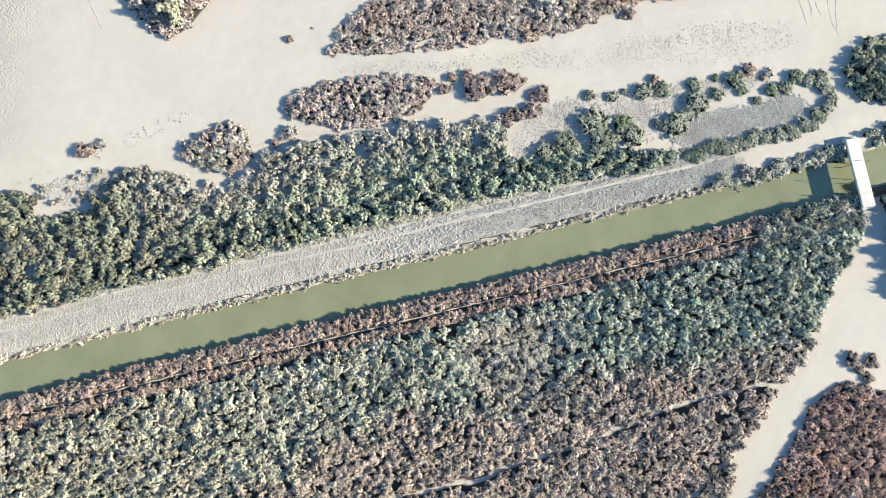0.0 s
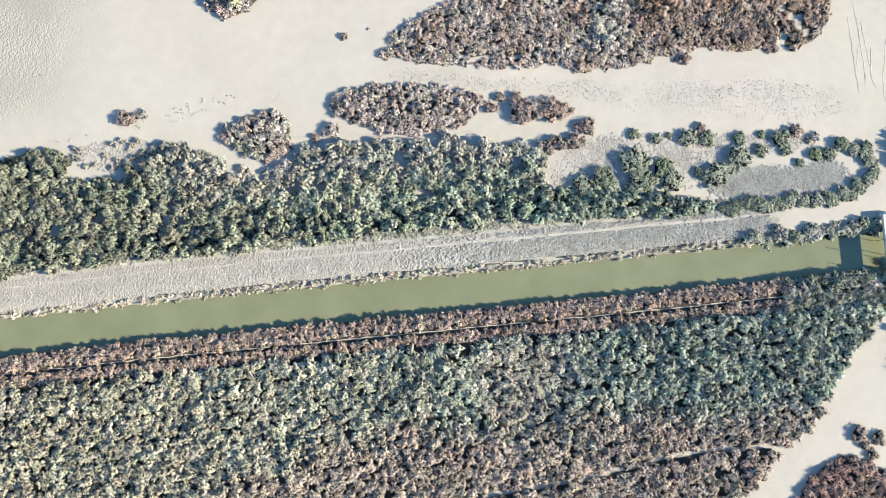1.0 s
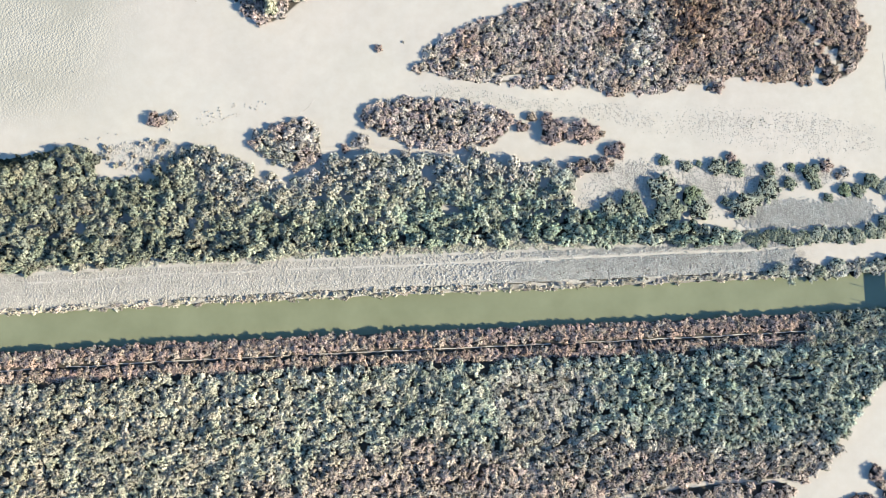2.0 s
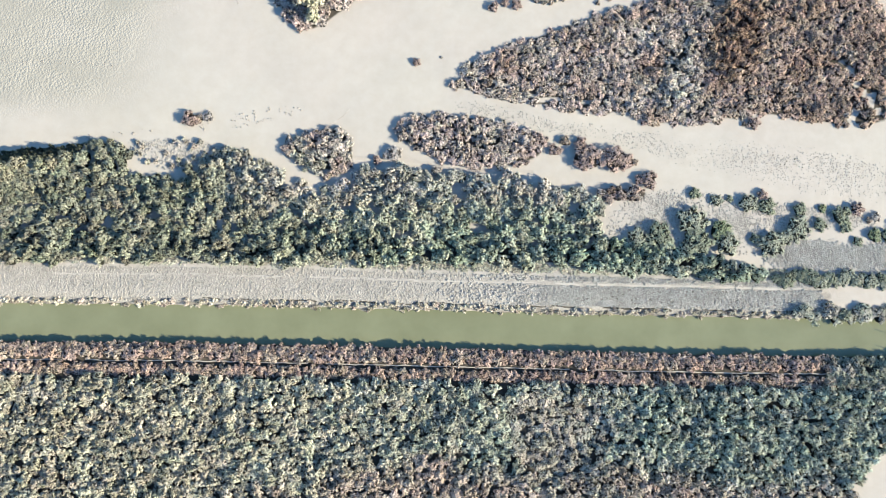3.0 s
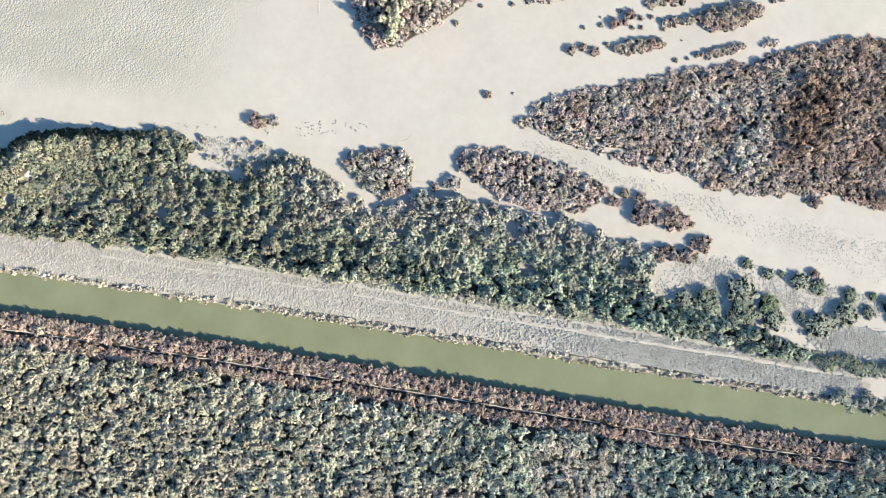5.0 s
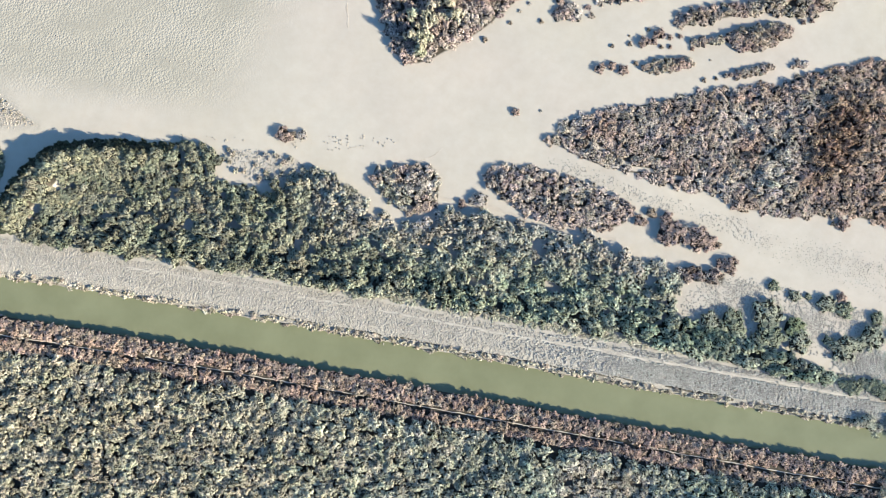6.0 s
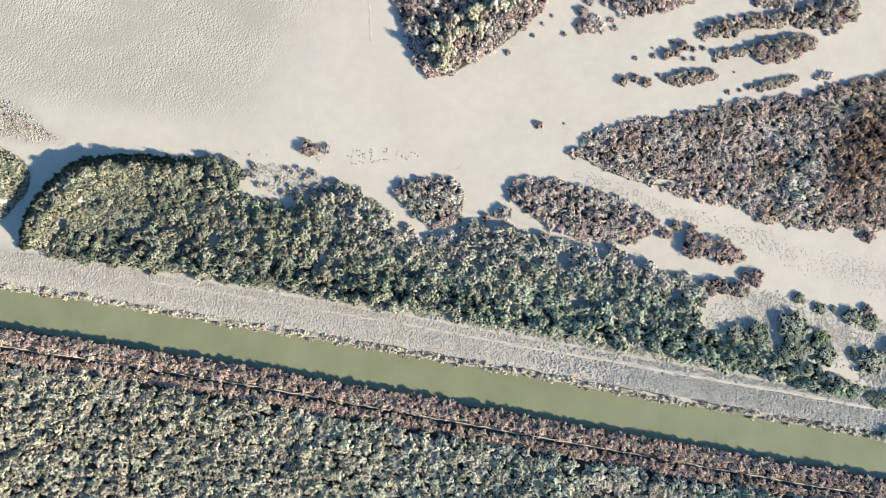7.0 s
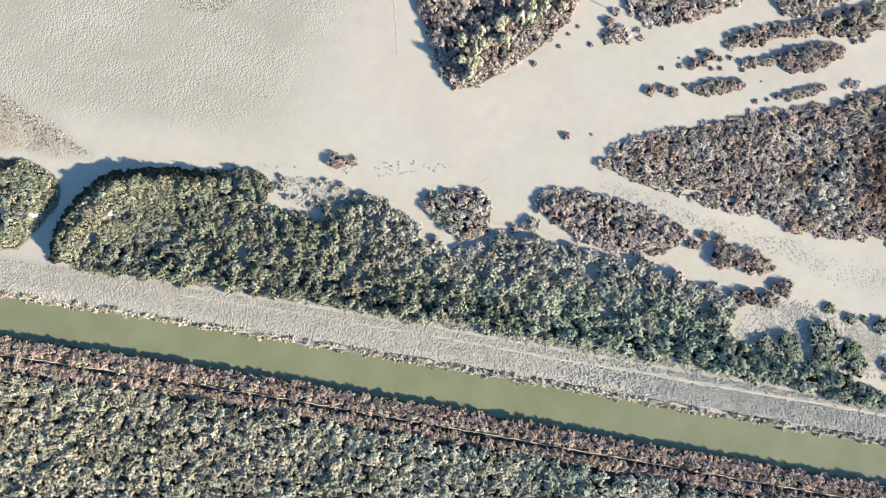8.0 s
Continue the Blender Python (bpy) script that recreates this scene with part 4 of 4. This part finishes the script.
# ---- cracked mud and clods ----
def plates(name, label, poly, cell, thick, mat, seed, test=None):
    """Mud plates parted by cracks: each the cell round a scattered seed, shrunk a little."""
    r = np.random.RandomState(seed)
    q = np.array(poly)
    (x0, y0), (x1, y1) = q.min(0), q.max(0)
    nx, ny = int((x1 - x0) / cell) + 3, int((y1 - y0) / cell) + 3
    sx = (np.arange(nx)[:, None] + r.uniform(-0.1, 1.1, (nx, ny)) - 1) * cell + x0
    sy = (np.arange(ny)[None] + r.uniform(-0.1, 1.1, (nx, ny)) - 1) * cell + y0
    V, F = [], []
    n = 0
    keep = inside(sx.ravel(), sy.ravel(), poly)
    if test is not None:
        keep &= test(sx.ravel(), sy.ravel(), r)
    keep = keep.reshape(nx, ny)
    sz = height(sx, sy)
    for i in range(1, nx - 1):
        for j in range(1, ny - 1):
            if not keep[i, j]:
                continue
            px, py = sx[i, j], sy[i, j]
            w = cell * 1.2
            ring = [(-w, -w), (w, -w), (w, w), (-w, w)]
            for a in range(max(i - 2, 0), min(i + 3, nx)):
                for b in range(max(j - 2, 0), min(j + 3, ny)):
                    if (a, b) == (i, j):
                        continue
                    ex, ey = sx[a, b] - px, sy[a, b] - py
                    lim = (ex * ex + ey * ey) / 2
                    if lim > 3 * cell * cell:
                        continue
                    out = []
                    for (ax, ay), (bx, by) in zip(ring, ring[1:] + ring[:1]):
                        da, db = ax * ex + ay * ey - lim, bx * ex + by * ey - lim
                        if da <= 0:
                            out.append((ax, ay))
                        if da * db < 0:
                            s = da / (da - db)
                            out.append((ax + s * (bx - ax), ay + s * (by - ay)))
                    ring = out
            m = len(ring)
            if m < 3:
                continue
            hexa = np.array(ring)
            c = hexa.mean(0)
            lift = thick * r.uniform(0.35, 1.6)
            tip = r.uniform(-0.5, 0.5, 2) * thick / cell
            o = c + (hexa - c) * r.uniform(0.9, 1.0)
            t = c + (hexa - c) * r.uniform(0.55, 0.82)
            V.append(np.c_[o + (px, py), np.full(m, sz[i, j] - 0.05)])
            V.append(np.c_[t + (px, py), sz[i, j] + lift + (t - c) @ tip])
            F += [(n + k, n + (k + 1) % m, n + m + k) for k in range(m)] + [(n + (k + 1) % m, n + m + (k + 1) % m, n + m + k) for k in range(m)]
            F += [(n + m, n + m + k, n + m + 1 + k) for k in range(1, m - 1)]
            n += 2 * m
    me = mesh_from(name, np.concatenate(V), np.array(F), [mat])
    return tagged(new(name, me), label, "mud", kind="stuff")


def clods(name, label, x, y, size, mat, seed, flat=0.7):
    r = np.random.RandomState(seed)
    base = np.array([[a, b, c] for c in (-0.4, 1) for b in (-1, 1) for a in (-1, 1)], float)
    f = np.array([(4, 5, 7), (4, 7, 6), (0, 1, 5), (0, 5, 4), (1, 3, 7), (1, 7, 5), (3, 2, 6), (3, 6, 7), (2, 0, 4), (2, 4, 6)])
    V, F = [], []
    z = height(x, y)
    for i in range(len(x)):
        s = size * r.uniform(0.45, 1.5)
        v = base * (1 + r.uniform(-0.4, 0.25, (8, 3)))
        v[4:, :2] *= 0.65
        a = r.uniform(0, 6.28)
        v = np.c_[v[:, 0] * math.cos(a) - v[:, 1] * math.sin(a), v[:, 0] * math.sin(a) + v[:, 1] * math.cos(a), v[:, 2] * flat] * s * 0.5
        V.append(v + (x[i], y[i], z[i]))
        F.append(f + 8 * i)
    me = mesh_from(name, np.concatenate(V), np.concatenate(F), [mat])
    return tagged(new(name, me), label, "clods", kind="stuff")


def pick(poly, n, seed, fade=2.0):
    """Random places in a polygon, thinning towards its edge."""
    r = np.random.RandomState(seed)
    q = np.array(poly)
    x, y = r.uniform(q[:, 0].min(), q[:, 0].max(), n), r.uniform(q[:, 1].min(), q[:, 1].max(), n)
    keep = r.rand(n) < smooth(-0.2, fade, depth_in(x, y, poly)) * np.clip(0.55 + 0.6 * wave(x, y, 4, seed), 0.05, 1)
    return x[keep], y[keep]


plates("cracked_pond_floor", "pale grey cracked mud plates in a dry pond", POND, 0.28, 0.11, PLATE, 61,
       lambda x, y, r: r.rand(len(x)) < smooth(-0.2, 1.6, depth_in(x, y, POND) + 0.6 * wave(x, y, 1.5, 2)))
TRACK = [(float(v), float(centre(v) + HALF + (1.3 if v > -40 else 0.7))) for v in range(-112, 74, 6)] + [(float(v), float(centre(v) + HALF + 6.9)) for v in range(68, -113, -6)]


def off_ruts(x, y, r):
    d = y - centre(x) - HALF
    rut = np.abs(d - 5.2 - 0.15 * wave(x, x * 0, 9, 3))
    return ((rut > 0.33) | (r.rand(len(x)) > 0.35 + 0.6 * smooth(-30, 20, x))) & (r.rand(len(x)) > 0.1) & (d < 6.6 + 0.25 * wave(x, y, 2, 1))


plates("cracked_track", "pale cracked mud plates along the canal track", TRACK, 0.29, 0.11, PLATE, 62,
       lambda x, y, r: off_ruts(x, y, r) & (r.rand(len(x)) < smooth(-4, 24, x + 5 * wave(x, y, 3, 2))))
r = np.random.RandomState(71)
x, y = np.meshgrid(np.arange(-112, 30, 0.3), np.arange(0.2, 6.8, 0.3))
x, y = x.ravel() + r.uniform(-0.14, 0.14, x.size), y.ravel() + r.uniform(-0.14, 0.14, x.size)
y = y + centre(x) + HALF + 0.5
keep = off_ruts(x, y, r) & (r.rand(len(x)) > smooth(-4, 24, x + 5 * wave(x, y, 3, 2)))
clods("track_clods", "rough cream mud clods along the canal track", x[keep], y[keep], 0.3, CLOD, 71, 0.33)
x, y = pick(SALT, 15000, 63, 1.2)
clods("mud_clods", "small pale mud clods between the shrubs", x, y, 0.24, CLOD, 63, 0.4)
x, y = pick(PALE, 2600, 67, 0.8)
clods("mud_clods", "small white mud clods in a bare hollow of the hedge", x, y, 0.2, CLOD, 67)
x, y = spots(PALE, 1.2, 68, 0.62)
thicket("salt_tufts", "sparse grey-green tufts on white mud", x, y, patchy(x, y, 4, 3, GREY, SAGE), 0.6, 0.4, DOME, 68)
for poly, count, seed in ((DEBRIS, 500, 69), (DEBRIS2, 220, 70)):
    x, y = pick(poly, count, seed, 0.8)
    clods("stones", "small dry debris scattered on the mud", x, y, 0.2, ROUGH, seed)
x, y = pick(PEBBLE, 9000, 64, 2.5)
clods("mud_clods", "small crumbs of mud strewn over the flat", x, y, 0.17, CLOD, 64, 0.3)
x, y = pick(PEBBLE, 1500, 74, 3.0)
clods("stones", "scattered dark pebbles and dry tufts on the mud flat", x, y, 0.14, STONE, 74, 0.5)
x, y = pick(GREEN_BITS, 170, 75, 1.5)
thicket("low_herbs", "sparse tiny green herbs on the mud flat", x, y, patchy(x, y, 3, 2, OLIVE, GREEN), 0.13, 0.1, TUFT, 75, "grass")
x, y = pick(PEBBLE2, 6500, 65, 1.5)
clods("mud_clods", "scattered mud clods along a worn way", x, y, 0.2, CLOD, 65, 0.32)
x, y = pick(CLOD_L, 26000, 66, 3.0)
clods("mud_clods", "brownish clods on a rough corner of the flat", x, y, 0.2, ROUGH, 66, 0.6)
x, y = pick(CLOD_L, 1500, 76, 5.0)
thicket("dry_tufts", "dry brown tufts among mud clods", x, y, patchy(x, y, 5, 2, (0.3, 0.25, 0.19), OLIVE, (0.2, 0.17, 0.13)), 0.24, 0.16, TUFT, 76, "grass")


x, y = along(PAN_LINE, 0.45, 0.22, 77)
clods("stones", "line of small dark crumbs along an old waterline", x, y, 0.15, STONE, 77, 0.5)


def ribbon(name, label, line, width, mat, lift=0.02, category="track"):
    """A worn line on the ground."""
    pts = np.array(line, float)
    seg = np.r_[0, np.cumsum(np.hypot(*np.diff(pts, axis=0).T))]
    s = np.linspace(0, seg[-1], max(4, int(seg[-1] / 0.5)))
    x, y = np.interp(s, seg, pts[:, 0]), np.interp(s, seg, pts[:, 1])
    x = x + 0.12 * wave(x, y, 1.3, 2)
    y = y + 0.12 * wave(x, y, 1.1, 5)
    tx, ty = np.gradient(x), np.gradient(y)
    ln = np.hypot(tx, ty)
    w = width * 0.5 * (1 + 0.35 * wave(x, y, 0.8, 3))
    V = []
    for k in (-1.0, -0.4, 0.4, 1.0):
        a, b = x - ty / ln * w * k, y + tx / ln * w * k
        V.append(np.c_[a, b, height(a, b) + (lift if abs(k) < 0.5 else -0.01)])
    n = len(s)
    i = np.arange(n - 1)
    F = np.concatenate([np.concatenate([np.c_[i + j * n, i + 1 + j * n, i + 1 + (j + 1) * n], np.c_[i + j * n, i + 1 + (j + 1) * n, i + (j + 1) * n]]) for j in range(3)])
    me = mesh_from(name, np.concatenate(V)[:, :3], F[:, ::-1], [mat], smooth_shade=True)
    return tagged(new(name, me), label, category, kind="structure")


# thin strips, darker than the mud around them
for line in (RUTS1, RUTS2, RUTS3, RUTS4, RUTS5, RUTS6, RUTS7, RUTS8, RUTS9):
    ribbon("wheel_rut", "dark wheel rut in pale mud", line, 0.17, RUT)
ribbon("mud_crack", "long shallow crack in the mud flat", CRACK_LINE, 0.5, RUT)
ribbon("creek_mark", "thin dried drainage mark in the mud", CREEK, 0.25, RUT)
for u, v in ((-110, -63), (-60, -21), (-19, 24), (26, 70)):
    line = [(float(q), float(south_line(q, 2.98) + 0.12 * wave(np.array(q), np.array(0.0), 4, 2))) for q in np.arange(u, v, 2.0)]
    ribbon("footpath", "narrow trodden path between two rows of shrubs", line, 0.22, SAND, 0.05)
for line, w in TRAILS:
    ribbon("footpath", "thin trodden pale trail through the shrubs", line, w, SAND, 0.03)
# near-black strips laid on the ground for the shadow in the crumbling edge
CRACK_SHADE = plain_material("dark_crack_shade", (0.03, 0.026, 0.02), (0.08, 0.07, 0.055), 3.0)
r = random.Random(81)
u = -40.0
while u < 64:
    v = u + r.uniform(4, 13)
    line = [(float(q), float(centre(q) + HALF + 1.15 + 0.3 * wave(np.array(q), np.array(0.0), 2.3, 1))) for q in np.arange(u, v, 0.8)]
    ribbon("bank_crack_shade", "dark strip painted for the shadowed crack at the track's crumbling edge", line, r.uniform(0.25, 0.4), CRACK_SHADE, 0.03)
    u = v + r.uniform(1, 6)
PALE_MUD = plain_material("smooth_pale_mud", (0.282, 0.258, 0.223), (0.356, 0.327, 0.285), 2.5)
for off, width in ((5.2, 0.4), (6.75, 0.7)):
    for u, v in ((-66, -24), (-22, 20), (21, 66)):
        line = [(float(q), float(centre(q) + HALF + off + 0.15 * wave(np.array(q), np.array(0.0), 9, 3))) for q in np.arange(u, v, 1.5)]
        ribbon("wheel_track", "smooth pale wheel track pressed into cracked mud", line, width, PALE_MUD, 0.022)
x, y = spots(ALGAE, 0.5, 91, 0.35)
thicket("low_mats", "thin yellowish green mats on pale mud", x, y, patchy(x, y, 3, 2, YELLOW, STRAW), 0.26, 0.05, TUFT, 91)
